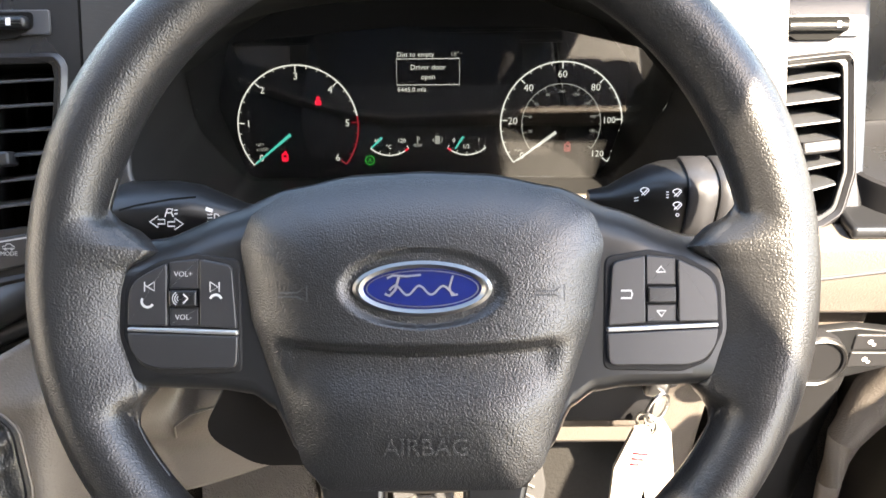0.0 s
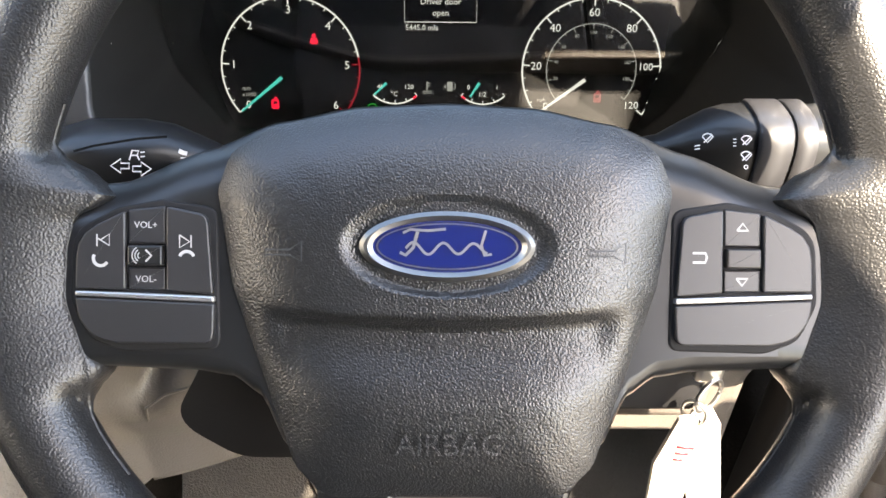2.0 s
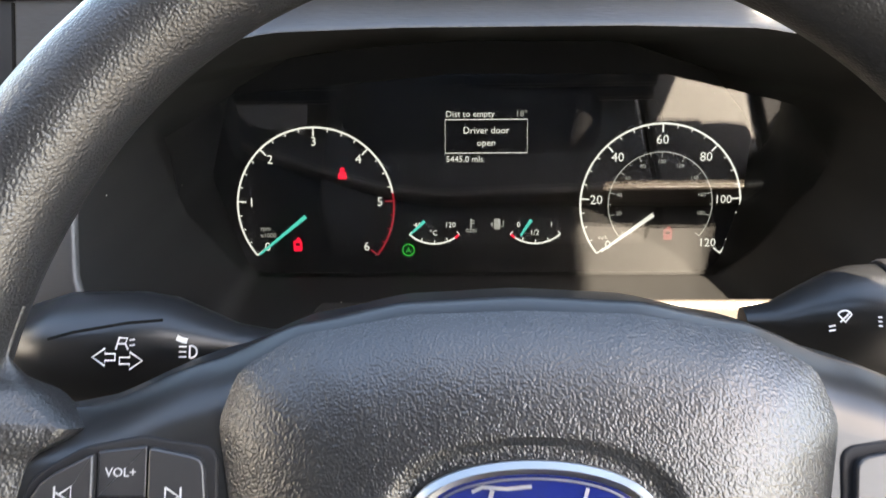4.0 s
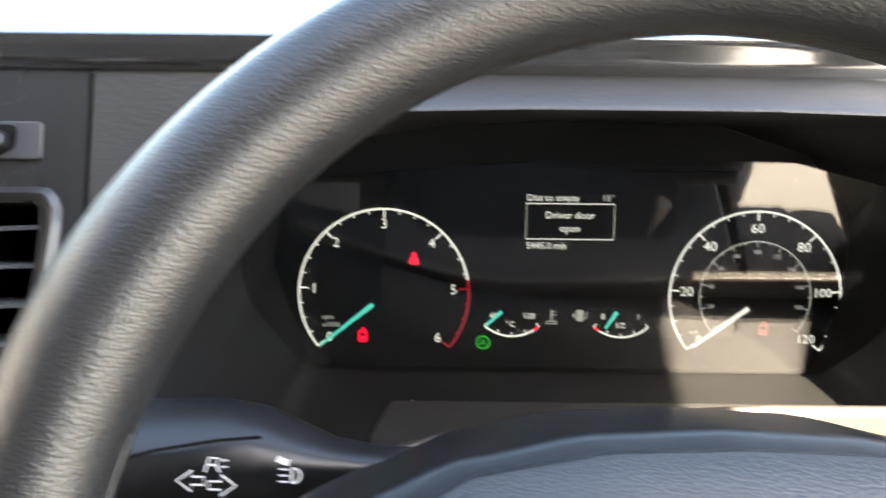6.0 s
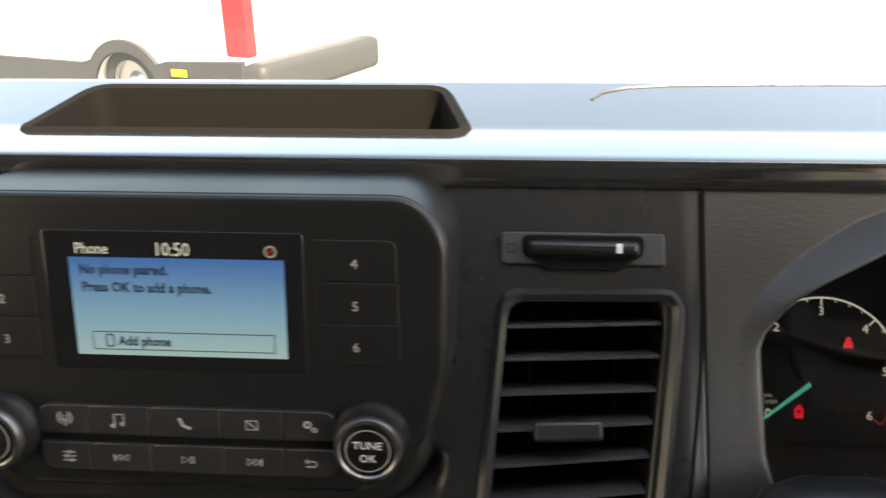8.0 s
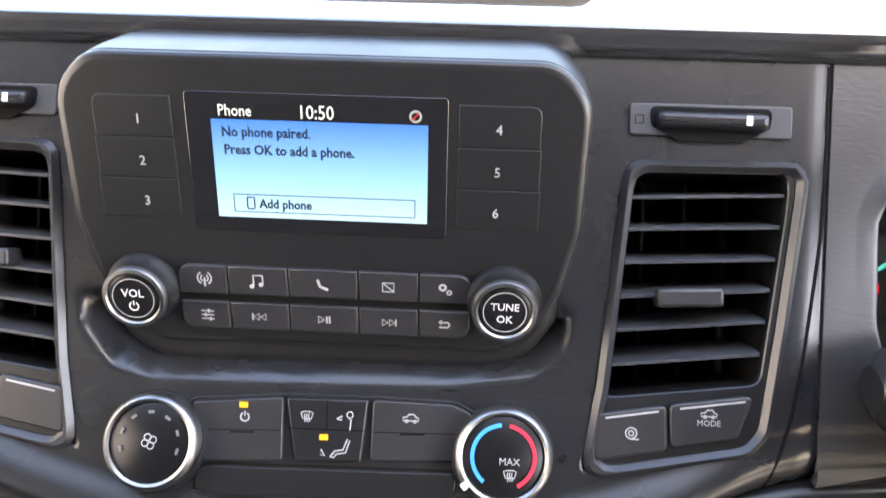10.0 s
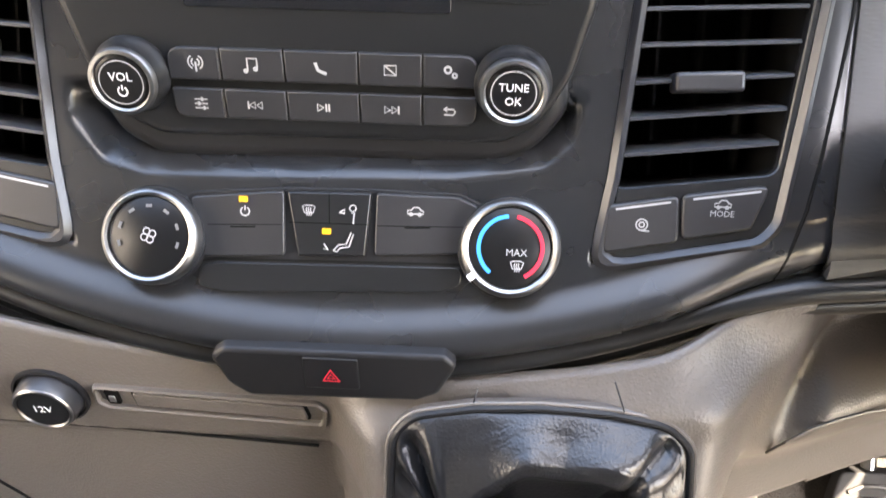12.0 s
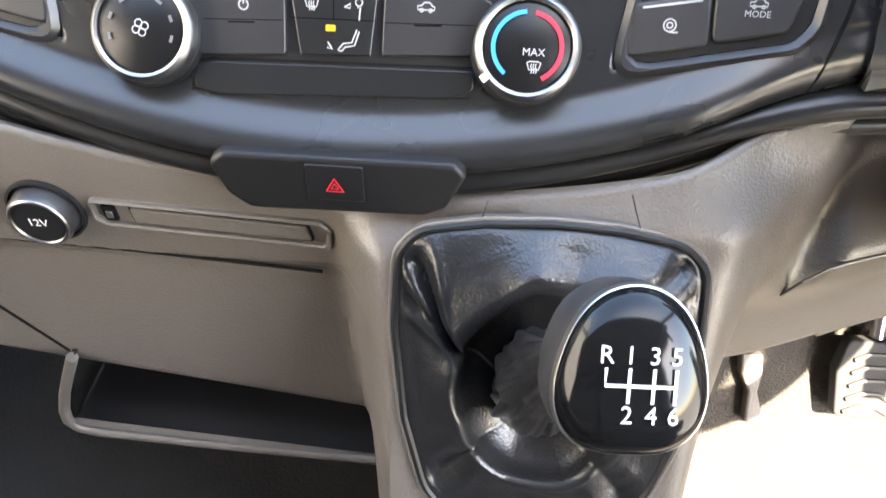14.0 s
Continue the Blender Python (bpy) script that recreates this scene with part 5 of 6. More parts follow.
def icon(kind, x, y, z, parent, mat=None):
    mat = mat or G_PALE
    bm = bm_new()

    def ln(pts, w=0.0006, closed=False):
        stroke([(x + a, y + b) for a, b in pts], w, z, mat, parent, bm=bm, done=False, closed=closed)
    if kind == "aerial":
        ln([(0, -0.003), (0, 0.001)], 0.0008)
        for r in (0.0016, 0.0030):
            ln(arc(0, 0.0008, r, 120, 240, 8)), ln(arc(0, 0.0008, r, -60, 60, 8))
    elif kind == "note":
        ln([(-0.0018, -0.002), (-0.0018, 0.003), (0.0022, 0.003), (0.0022, -0.001)], 0.0007)
        ln(circle(-0.0026, -0.0022, 0.0006, 8), 0.0009, True), ln(circle(0.0014, -0.0013, 0.0006, 8), 0.0009, True)
    elif kind == "phone":
        ln([(-0.0022, 0.0022), (-0.0012, -0.0010), (0.0022, -0.0024)], 0.0013)
    elif kind == "noscreen":
        ln(rect(-0.0024, -0.002, 0.0024, 0.002), 0.0005, True), ln([(-0.0024, 0.002), (0.0024, -0.002)], 0.0005)
    elif kind == "cogs":
        ln(circle(-0.0010, 0.0010, 0.0013, 12), 0.0009, True), ln(circle(0.0018, -0.0013, 0.0009, 10), 0.0008, True)
    elif kind == "sliders":
        for k, o in ((-1, 0.001), (0, -0.001), (1, 0.0005)):
            ln([(-0.0028, 0.0019 * k), (0.0028, 0.0019 * k)], 0.0005), ln([(o, 0.0019 * k - 0.0009), (o, 0.0019 * k + 0.0009)], 0.0009)
    elif kind in ("prev", "next"):
        s = -1 if kind == "prev" else 1
        for o in (-0.0026, 0.0004):
            ln([(s * o, -0.0015), (s * o, 0.0015), (s * (o + 0.0024), 0)], 0.0006, True)
        ln([(s * 0.0032, -0.0017), (s * 0.0032, 0.0017)], 0.0007)
    elif kind == "play":
        ln([(-0.0024, -0.0016), (-0.0024, 0.0016), (0.0002, 0)], 0.0006, True)
        ln([(0.0012, -0.0017), (0.0012, 0.0017)], 0.0007), ln([(0.0024, -0.0017), (0.0024, 0.0017)], 0.0007)
    elif kind == "back":
        ln([(-0.0022, 0.0012), (0.0016, 0.0012), (0.0024, 0.0002), (0.0016, -0.0012), (-0.0022, -0.0012)], 0.0007)
        ln([(-0.0010, 0.0022), (-0.0024, 0.0012), (-0.0010, 0.0002)], 0.0006)
    elif kind == "power":
        ln(arc(0, 0, 0.0019, 120, 420, 16), 0.0006), ln([(0, 0.0004), (0, 0.0026)], 0.0006)
    elif kind == "demist":
        ln([(-0.0027, 0.0019), (-0.0019, -0.0008), (0.0019, -0.0008), (0.0027, 0.0019), (0.0014, 0.0024), (-0.0014, 0.0024)], 0.0005, True)
        for k in (-1, 0, 1):
            ln([(0.0009 * k, -0.0022), (0.0009 * k + 0.0003, -0.0008), (0.0009 * k - 0.0003, 0.0004), (0.0009 * k, 0.0015)], 0.00045)
    elif kind == "car":
        ln([(-0.0034, -0.0010), (-0.0034, 0.0004), (-0.0018, 0.0006), (-0.0008, 0.0018), (0.0014, 0.0018), (0.0024, 0.0006), (0.0034, 0.0002), (0.0034, -0.0010)], 0.0006, True)
        ln(circle(-0.0018, -0.0012, 0.0006, 8), 0.0006, True), ln(circle(0.0018, -0.0012, 0.0006, 8), 0.0006, True)
    elif kind == "face_vent":
        ln(circle(0.0016, 0.0018, 0.0014, 12), 0.0005, True)
        ln([(-0.0042, -0.0002), (-0.0018, 0.0012), (-0.0020, -0.0006), (-0.0042, -0.0002)], 0.0006)
        ln([(0.0010, -0.0002), (0.0022, -0.0002), (0.0018, -0.0050)], 0.0006)
    elif kind == "feet_vent":
        ln([(0.0060, 0.0040), (0.0040, -0.0010), (0.0005, -0.0016), (-0.0016, -0.0042)], 0.0006)
        ln([(0.0070, 0.0034), (0.0052, -0.0022), (0.0012, -0.0030), (0.0000, -0.0046), (-0.0016, -0.0042)], 0.0006)
        ln([(-0.0058, -0.0012), (-0.0040, -0.0040), (-0.0060, -0.0034)], 0.0007)
    elif kind == "fan":
        for k in range(4):
            a = math.pi / 2 * k + 0.4
            ln(circle(0.0019 * math.cos(a), 0.0019 * math.sin(a), 0.0015, 12), 0.0005, True)
    elif kind == "traction":
        ln(circle(0, 0, 0.0024, 18), 0.0006, True), ln(circle(0, 0, 0.0011, 12), 0.0006, True), ln([(0.0, -0.0026), (0.0034, -0.0026)], 0.0006)
    return part("symbol", bm, mat, parent, smooth=False)


for row, (ya, yb, kinds) in enumerate(((-0.0242, -0.0375, ("aerial", "note", "phone", "noscreen", "cogs")), (-0.0412, -0.0540, ("sliders", "prev", "play", "next", "back")))):
    for i, kd in enumerate(kinds):
        xa, xb = xs[i] + 0.0003, xs[i + 1] - 0.0003
        q = [(xa, yb), (xb, yb), (xb, ya), (xa, ya)]
        if i == 0:
            q = rounded(q, [0.001, 0.0004, 0.0004, 0.007] if row == 0 else [0.007, 0.0004, 0.0004, 0.001], 4)
        elif i == 4:
            q = rounded(q, [0.0004, 0.001, 0.007, 0.0004] if row == 0 else [0.0004, 0.007, 0.001, 0.0004], 4)
        b = part("radio_button", prism(q, -0.0005, 0.0024, 0.0007), M_BTN, radio)
        icon(kd, (xa + xb) / 2 + (0.001 if i == 0 else 0), (ya + yb) / 2, 0.00255, b)
part("button_gap", prism(rect(-0.4785, -0.0412, -0.3505, -0.0375), -0.0005, 0.0006), M_DARKGAP, radio)


for x, words, y in ((-0.4935, "VOL", -0.0362), (-0.3369, "TUNE", -0.0352)):
    k = part("knob", moved(lathe([(0.0158, -0.002), (0.0158, 0.003), (0.0150, 0.004), (0.0142, 0.0085), (0.0137, 0.0112)], 56, cap=False), Matrix.Translation((x, y, 0))), M_SATIN, radio, "black knob with a chrome ring")
    part("chrome_ring", moved(lathe([(0.0139, 0.0100), (0.0138, 0.0118), (0.0132, 0.0130), (0.0118, 0.0132), (0.0112, 0.0126), (0.0111, 0.0100)], 56, cap=False), Matrix.Translation((x, y, 0))), M_CHROME, k, "satin chrome ring")
    part("cap", moved(lathe([(0.0111, 0.0090), (0.0110, 0.0122), (0.0100, 0.0126), (0.0001, 0.0127)], 48), Matrix.Translation((x, y, 0))), M_CAP, k)
    stroke(circle(x, y, 0.0089, 40), 0.0004, 0.01285, G_PALE, k, "ring_line", closed=True)
    text(words, 0.0050 if words == "VOL" else 0.0046, M_PRINT, k, x, y + 0.0022, 0.0129)
    if words == "VOL":
        icon("power", x, y - 0.0036, 0.0129, k, M_PRINT)
    else:
        text("OK", 0.0046, M_PRINT, k, x, y - 0.0034, 0.0129)

# ---- heater controls ----
CLIMATE = plane_frame(0, 0.366, 1.345, 0.61)
heater = thing("heater_controls", CLIMATE, "black heater control strip with two rotary knobs", "heater controls")
part("back_strip", prism(rounded([(-0.4760, 0.0140), (-0.4310, 0.0175), (-0.3940, 0.0180), (-0.3560, 0.0175), (-0.3450, 0.0120), (-0.3450, -0.0150), (-0.3560, -0.0260), (-0.4610, -0.0300), (-0.4780, -0.0220)], 0.006, 4), -0.006, 0.0010, 0.0006), M_STRIP, heater)
strips = {"heater_button": [(-0.4735, 0.0120), (-0.4325, 0.0160), (-0.4322, -0.0125), (-0.4680, -0.0145)],
          "recirculation_button": [(-0.3925, 0.0165), (-0.3575, 0.0162), (-0.3490, 0.0125), (-0.3500, -0.0085), (-0.3930, -0.0108)]}
for nm, q in strips.items():
    part(nm, prism(rounded(q, 0.002, 3), 0.0, 0.0030, 0.0008), M_BTN, heater)
part("slot_button", prism(rounded([(-0.4700, -0.0183), (-0.4620, -0.0166), (-0.3545, -0.0146), (-0.3550, -0.0225), (-0.3640, -0.0262), (-0.4593, -0.0300), (-0.4715, -0.0275)], 0.003, 4), 0.0, 0.0020, 0.0006), M_SATIN, heater)
stroke([(-0.4760, -0.0176), (-0.4623, -0.0154), (-0.3550, -0.0134)], 0.0010, 0.0013, M_DARKGAP, heater, "slot_gap")
airkeys = part("air_key", prism(rounded([(-0.4310, 0.0158), (-0.3945, 0.0164), (-0.3970, -0.0112), (-0.4262, -0.0122)], 0.001, 2), 0.0, 0.0036, 0.0008), M_SATIN, heater, "air direction keys")
stroke([(-0.4128, 0.0160), (-0.4125, 0.0025)], 0.0004, 0.0038, M_DARKGAP, airkeys, "key_gap")
stroke([(-0.4300, 0.0025), (-0.3955, 0.0028)], 0.0004, 0.0038, M_DARKGAP, airkeys, "key_gap")
for q in (((-0.4660, -0.0000), (-0.4335, 0.0012)), ((-0.3918, 0.0024), (-0.3500, 0.0034))):
    stroke(q, 0.0004, 0.0031, M_DARKGAP, heater, "key_gap")
for q in (((-0.4560, -0.0006), (-0.4450, -0.0002)), ((-0.3800, 0.0020), (-0.3690, 0.0024))):
    stroke(q, 0.0007, 0.0032, M_DARKGAP, heater, "key_tab")
icon("power", -0.4495, 0.0064, 0.0032, heater)
icon("demist", -0.4215, 0.0078, 0.0038, airkeys)
icon("face_vent", -0.4040, 0.0078, 0.0038, airkeys)
icon("feet_vent", -0.4090, -0.0050, 0.0038, airkeys)
icon("car", -0.3755, 0.0092, 0.0032, heater)
for x, y, z in ((-0.4502, 0.0117, 0.0030), (-0.4137, -0.0008, 0.0036)):
    part("amber_lamp", prism(rect(x - 0.0019, y - 0.0012, x + 0.0019, y + 0.0012), z - 0.0005, z + 0.0004), G_AMBER, heater, "lit amber lamp")
TURNED = Matrix.Rotation(radians(-7), 4, "X")
for x, y, kind in ((-0.4893, -0.0065, "fan"), (-0.3345, -0.0050, "heat")):
    m = Matrix.Translation((x, y, 0.0)) @ TURNED
    k = part("rotary_knob", moved(lathe([(0.0228, -0.004), (0.0226, 0.002), (0.0222, 0.0035), (0.0212, 0.0042)], 64, cap=False), m), M_BLACK, heater, "rotary knob with a satin ring")
    part("satin_ring", moved(lathe([(0.0216, 0.001), (0.0213, 0.0085), (0.0205, 0.0106), (0.0190, 0.0115), (0.0178, 0.0109), (0.0173, 0.0080)], 64, cap=False), m), M_CHROME, k, "satin chrome ring")
    part("cap", moved(lathe([(0.0176, 0.0070), (0.0174, 0.0094), (0.0164, 0.0100), (0.0001, 0.0104)], 56), m), M_CAP, k)
    up = m @ Matrix.Translation((0, 0, 0.0107))
    if kind == "fan":
        f = icon("fan", 0, 0.0004, 0, k)
        f.data.transform(up)
        dash = bm_new()
        for i in range(7):
            a = -105 + 210 * i / 6
            p, q = polar(0, 0, 0.0132, a - 6), polar(0, 0, 0.0132, a + 6)
            stroke([p, q], 0.0013, 0, M_FAINT, k, bm=dash, done=False)
        part("speed_marks", moved(dash, up), M_FAINT, k, smooth=False)
    else:
        for mat, a0, a1 in ((M_LBLUE, 255, 95), (M_LRED, 80, -62)):
            bm = stroke(arc(0, 0, 0.0134, a0 if mat is M_LRED else 95, a1 if mat is M_LRED else 232, 30), 0.0017, 0, mat, k, done=False)
            part("blue_arc" if mat is M_LBLUE else "red_arc", moved(bm, up), mat, k, smooth=False)
        t = text("MAX", 0.0042, G_PALE, k, 0.0026, -0.0020, 0)
        t.data.transform(up)
        d = icon("demist", 0.0030, -0.0078, 0, k)
        d.data.transform(up)
        pm = prism(rect(-0.0018, -0.0015, 0.0018, 0.0015), -0.001, 0.0006)
        part("pointer", moved(pm, m @ Matrix.Translation((-0.0158, -0.0125, 0.0112)) @ Matrix.Rotation(radians(40), 4, "Z")), M_PRINT, k)


# ---- air vents ----
def air_vent(name_label, frame_m, outer, inner, slat_rows, slope, keys, tab, mirror=None, slat_depth=0.026):
    v = thing("air_vent", frame_m, name_label, "air vent", "dashboard air vents")

    def mx(q):
        return [(2 * mirror - x, y) for x, y in q] if mirror is not None else list(q)
    outer, inner = mx(outer), mx(inner)
    cx = sum(p[0] for p in inner) / len(inner)
    cy = sum(p[1] for p in outer) / len(outer)
    o, i = star(rounded(outer, 0.010, 5), 120, cx, cy), star(rounded(inner, 0.006, 4), 120, cx, cy)
    part("frame", ring(o, star(rounded(inset(outer, 0.0052), 0.008, 5), 120, cx, cy), -0.003, 0.0046, 0.0024), M_GREYTRIM, v, "grey vent frame")
    part("inner_frame", ring(star(rounded(inset(outer, 0.0050), 0.008, 5), 120, cx, cy), i, -0.004, 0.0020, 0.0006), M_SATIN, v)
    part("duct", loft([[(x, y, -0.002) for x, y in i], [(x, y, -0.050) for x, y in i]], False, True), M_DARKGAP, v, "dark duct")
    poly = inner
    for y, dy in slat_rows:
        xs_ = []
        for a in range(len(poly)):
            (x1, y1), (x2, y2) = poly[a - 1], poly[a]
            if (y1 - y) * (y2 - y) < 0:
                xs_.append(x1 + (x2 - x1) * (y - y1) / (y2 - y1))
        if len(xs_) < 2:
            continue
        xa, xb = min(xs_) + 0.0004, max(xs_) - 0.0004
        if mirror is not None:
            dy = -dy
        yl, yr = y - dy / 2, y + dy / 2
        sec = [(0.0010, -0.0015), (0.0006, -0.0003), (-0.0006, -0.0003), (-0.0010, -0.0015), (-0.0006, -slat_depth), (0.0006, -slat_depth)]
        loops = [[(x, yy + sv + slope * -sn, sn) for sv, sn in sec] for x, yy in ((xa, yl), (xb, yr))]
        part("slat", loft(loops), M_PLATE, v)
    for f in (0.3, 0.55, 0.8):
        xx = min(p[0] for p in inner) + f * (max(p[0] for p in inner) - min(p[0] for p in inner))
        part("vane", box(xx - 0.0007, min(p[1] for p in inner) + 0.004, -0.048, xx + 0.0007, max(p[1] for p in inner) - 0.004, -0.032), M_BLACK, v)
    for q, words, sym in keys:
        q2 = mx(q)
        b = part("switch", prism(rounded(q2, 0.003, 3), -0.002, 0.0040, 0.0012), M_BTN, v)
        c = (sum(p[0] for p in q2) / 4, sum(p[1] for p in q2) / 4)
        a, bb = (q2[0], q2[1])
        stroke([(mixv(a[0], bb[0], 0.12), mixv(a[1], bb[1], 0.12) - 0.0022), (mixv(a[0], bb[0], 0.88), mixv(a[1], bb[1], 0.88) - 0.0022)], 0.0009, 0.0043, G_PALE, b, "light_line")
        if words:
            text(words, 0.0036, G_PALE, b, c[0], c[1] - 0.0005, 0.0043)
            icon("car", c[0], c[1] + 0.0035, 0.0043, b)
        elif sym:
            icon(sym, c[0], c[1], 0.0043, b)
    if tab:
        (x, y, w, h, tilt) = tab
        x = 2 * mirror - x if mirror is not None else x
        t = box(-w / 2, -h / 2, -0.006, w / 2, h / 2, 0.0062, 0.0018)
        part("tab", moved(t, Matrix.Translation((x, y, 0.0)) @ Matrix.Rotation(radians(tilt), 4, "Z")), M_BTN, v, "grey vent tab")
    return v


OUT = [(-0.2862, 0.0010), (-0.2105, 0.0022), (-0.2062, -0.0060), (-0.2130, -0.0701), (-0.2190, -0.1180), (-0.2270, -0.1275), (-0.3012, -0.1420), (-0.2945, -0.0987)]
INN = [(-0.2818, -0.0034), (-0.2145, -0.0028), (-0.2160, -0.0230), (-0.2242, -0.0955), (-0.2938, -0.1045), (-0.2880, -0.0485)]
ROWS_V = [(-0.0141, 0.0030), (-0.0282, 0.0032), (-0.0427, 0.0038), (-0.0572, 0.0056), (-0.0716, 0.0068), (-0.0865, 0.0078)]
SWITCHES = [([(-0.2940, -0.1110), (-0.2640, -0.1058), (-0.2632, -0.1258), (-0.2952, -0.1320)], "", "traction"), ([(-0.2628, -0.1055), (-0.2262, -0.0998), (-0.2330, -0.1190), (-0.2618, -0.1250)], "MODE", "")]
air_vent("tall grey-framed dashboard air vent with two switches beneath", VENT, OUT, INN, ROWS_V, 0.14, SWITCHES, (-0.2560, -0.0585, 0.0285, 0.0085, 3))
SWITCHES_L = [([(-0.2640, -0.1058), (-0.2940, -0.1110), (-0.2952, -0.1320), (-0.2632, -0.1258)], "", ""), ([(-0.2262, -0.0998), (-0.2628, -0.1055), (-0.2618, -0.1250), (-0.2330, -0.1190)], "", "")]
air_vent("tall grey-framed passenger side air vent with blank switches", VENT, OUT, INN, ROWS_V, 0.14, SWITCHES_L, (-0.2530, -0.0540, 0.0285, 0.0085, 3), mirror=CENTRE_X)
ROUT = [(-0.0290, 0.0330), (-0.0220, 0.0370), (0.0235, 0.0415), (0.0275, 0.0350), (0.0300, -0.0350), (0.0230, -0.0620), (0.0080, -0.0720), (-0.0060, -0.0700), (-0.0300, -0.0050)]
RINN = [(-0.0230, 0.0300), (0.0190, 0.0345), (0.0220, -0.0340), (0.0160, -0.0560), (0.0050, -0.0640), (-0.0240, -0.0040)]
air_vent("sunlit grey air vent at the driver door end", RVENT, ROUT, RINN, [(0.0230, 0.0060), (0.0095, 0.0050), (-0.0045, 0.0050), (-0.0180, 0.0060), (-0.0315, 0.0060), (-0.0450, 0.0060)], 0.42, [], (0.006, -0.0185, 0.024, 0.0080, 6))

for x0, fm, lab in ((-0.2500, VENT, "small grey thumb slider above the vent"), (2 * CENTRE_X + 0.2500, VENT, "small grey thumb slider above the passenger vent"), (0.0, RVENT, "sunlit grey thumb slider above the vent")):
    f2 = fm @ (Matrix.Translation((x0, 0.0188, 0)) if fm is VENT else Matrix.Translation((0.0, 0.0560, 0)) @ Matrix.Diagonal((0.82, 0.95, 1, 1)))
    sl_ = thing("vent_slider", f2, lab, "slider", "vent sliders")
    part("recess", prism(rect(-0.035, -0.0070, 0.035, 0.0070, 0.002), -0.002, 0.0032, 0.0006), M_PLATE, sl_)
    # Raised black patch: the slot, with the shade under the bar drawn in.
    part("slot", prism(rounded([(-0.0265, 0.0056), (-0.0255, -0.003), (-0.014, -0.0092), (0.014, -0.0092), (0.0255, -0.003), (0.0265, 0.0056)], 0.003, 3), 0.0, 0.0036), M_DARKGAP, sl_)
    part("bar", prism(rect(-0.0238, -0.0042, 0.0238, 0.0030, 0.0028, 4), 0.0, 0.0090, 0.0028), M_SATIN, sl_, "rounded slider bar")
    part("white_mark", prism(rect(0.0135, -0.0026, 0.0160, 0.0014), 0.003, 0.0093), M_PRINT, sl_)
    stroke(rect(-0.0325, -0.002, -0.0290, 0.0015), 0.0005, 0.0034, M_DARKGAP, sl_, "symbol", closed=True)

# ---- switch strip, sockets on the lower panel ----
hazard = thing("hazard_switch_strip", plane_frame(0, 0.3285, 1.26, 0.06), "black switch strip with a red hazard triangle", "switch strip")
part("strip", prism(rounded([(-0.4640, 0.0410), (-0.4575, 0.0462), (-0.3600, 0.0472), (-0.3545, 0.0420), (-0.3630, 0.0235), (-0.3725, 0.0185), (-0.4490, 0.0165), (-0.4580, 0.0245)], 0.005, 4), -0.012, 0.0035, 0.0022), M_STRIP, hazard, "satin black strip")
hz = part("hazard_button", prism(rect(-0.4225, 0.0250, -0.3980, 0.0436, 0.0012), 0.002, 0.0042, 0.0006), M_STRIP, hazard)
tri = [(-0.4140, 0.0303), (-0.4066, 0.0303), (-0.4103, 0.0371)]
stroke(tri, 0.0011, 0.0045, M_LRED, hz, "triangle", closed=True)
stroke([(-0.4119, 0.0317), (-0.4087, 0.0317), (-0.4103, 0.0345)], 0.0007, 0.0045, M_LRED, hz, "triangle", closed=True)
LOW = plane_frame(0, 0.3372, 1.26, 0.0)
sock = thing("power_socket", LOW @ Matrix.Translation((-0.5545, -0.0050, 0)) @ Matrix.Diagonal((0.88, 0.88, 0.88, 1)), "round black power socket with a silver cap", "power socket")
part("recess_ring", lathe([(0.0215, -0.002), (0.0212, 0.0014), (0.0198, 0.0018), (0.0188, -0.003)], 48, cap=False), M_BLACK, sock)
part("cap", lathe([(0.0180, -0.002), (0.0176, 0.0070), (0.0164, 0.0098), (0.0146, 0.0104), (0.0140, 0.0096), (0.0001, 0.0092)], 48), M_GREYTRIM, sock, "grey cap")
part("cap_ring", lathe([(0.0166, 0.0088), (0.0164, 0.0100), (0.0156, 0.0107), (0.0147, 0.0107), (0.0141, 0.0100)], 48, cap=False), M_CHROME, sock, "chrome ring")
part("cap_face", lathe([(0.0138, 0.009), (0.0136, 0.0100), (0.0001, 0.0102)], 44), M_SATIN, sock)
text("12V", 0.0072, M_PRINT, sock, 0, 0.0005, 0.0104)
usb = thing("media_slot", LOW @ Matrix.Translation((0, 0, 0)), "taupe media slot plate with a small port", "media slot")
part("plate", ring(rounded([(-0.5310, 0.0055), (-0.4215, 0.0005), (-0.4165, -0.0050), (-0.4185, -0.0175), (-0.5270, -0.0115), (-0.5320, -0.0080)], 0.0025, 3), rounded([(-0.5285, 0.0035), (-0.4235, -0.0015), (-0.4195, -0.0060), (-0.4210, -0.0150), (-0.5255, -0.0092), (-0.5295, -0.0060)], 0.0020, 3), -0.002, 0.0022, 0.0008), M_LOWER, usb)
part("tongue_gap", prism(rounded([(-0.5130, 0.0025), (-0.4280, -0.0021), (-0.4258, -0.0131), (-0.5120, -0.0085)], 0.0015, 3), -0.002, 0.0006), M_DARKGAP, usb)
part("tongue", prism(rounded([(-0.5120, 0.0015), (-0.4290, -0.0030), (-0.4270, -0.0120), (-0.5110, -0.0075)], 0.0015, 3), -0.002, 0.0018, 0.0006), M_LOWER, usb)
part("port", prism(rounded([(-0.5265, 0.0012), (-0.5200, 0.0008), (-0.5195, -0.0080), (-0.5255, -0.0078)], 0.0006, 2), -0.002, 0.0008), M_DARKGAP, usb, "dark port")
part("port_contact", box(-0.5245, -0.0060, 0.0008, -0.5215, -0.0020, 0.0014), M_STEEL, usb)

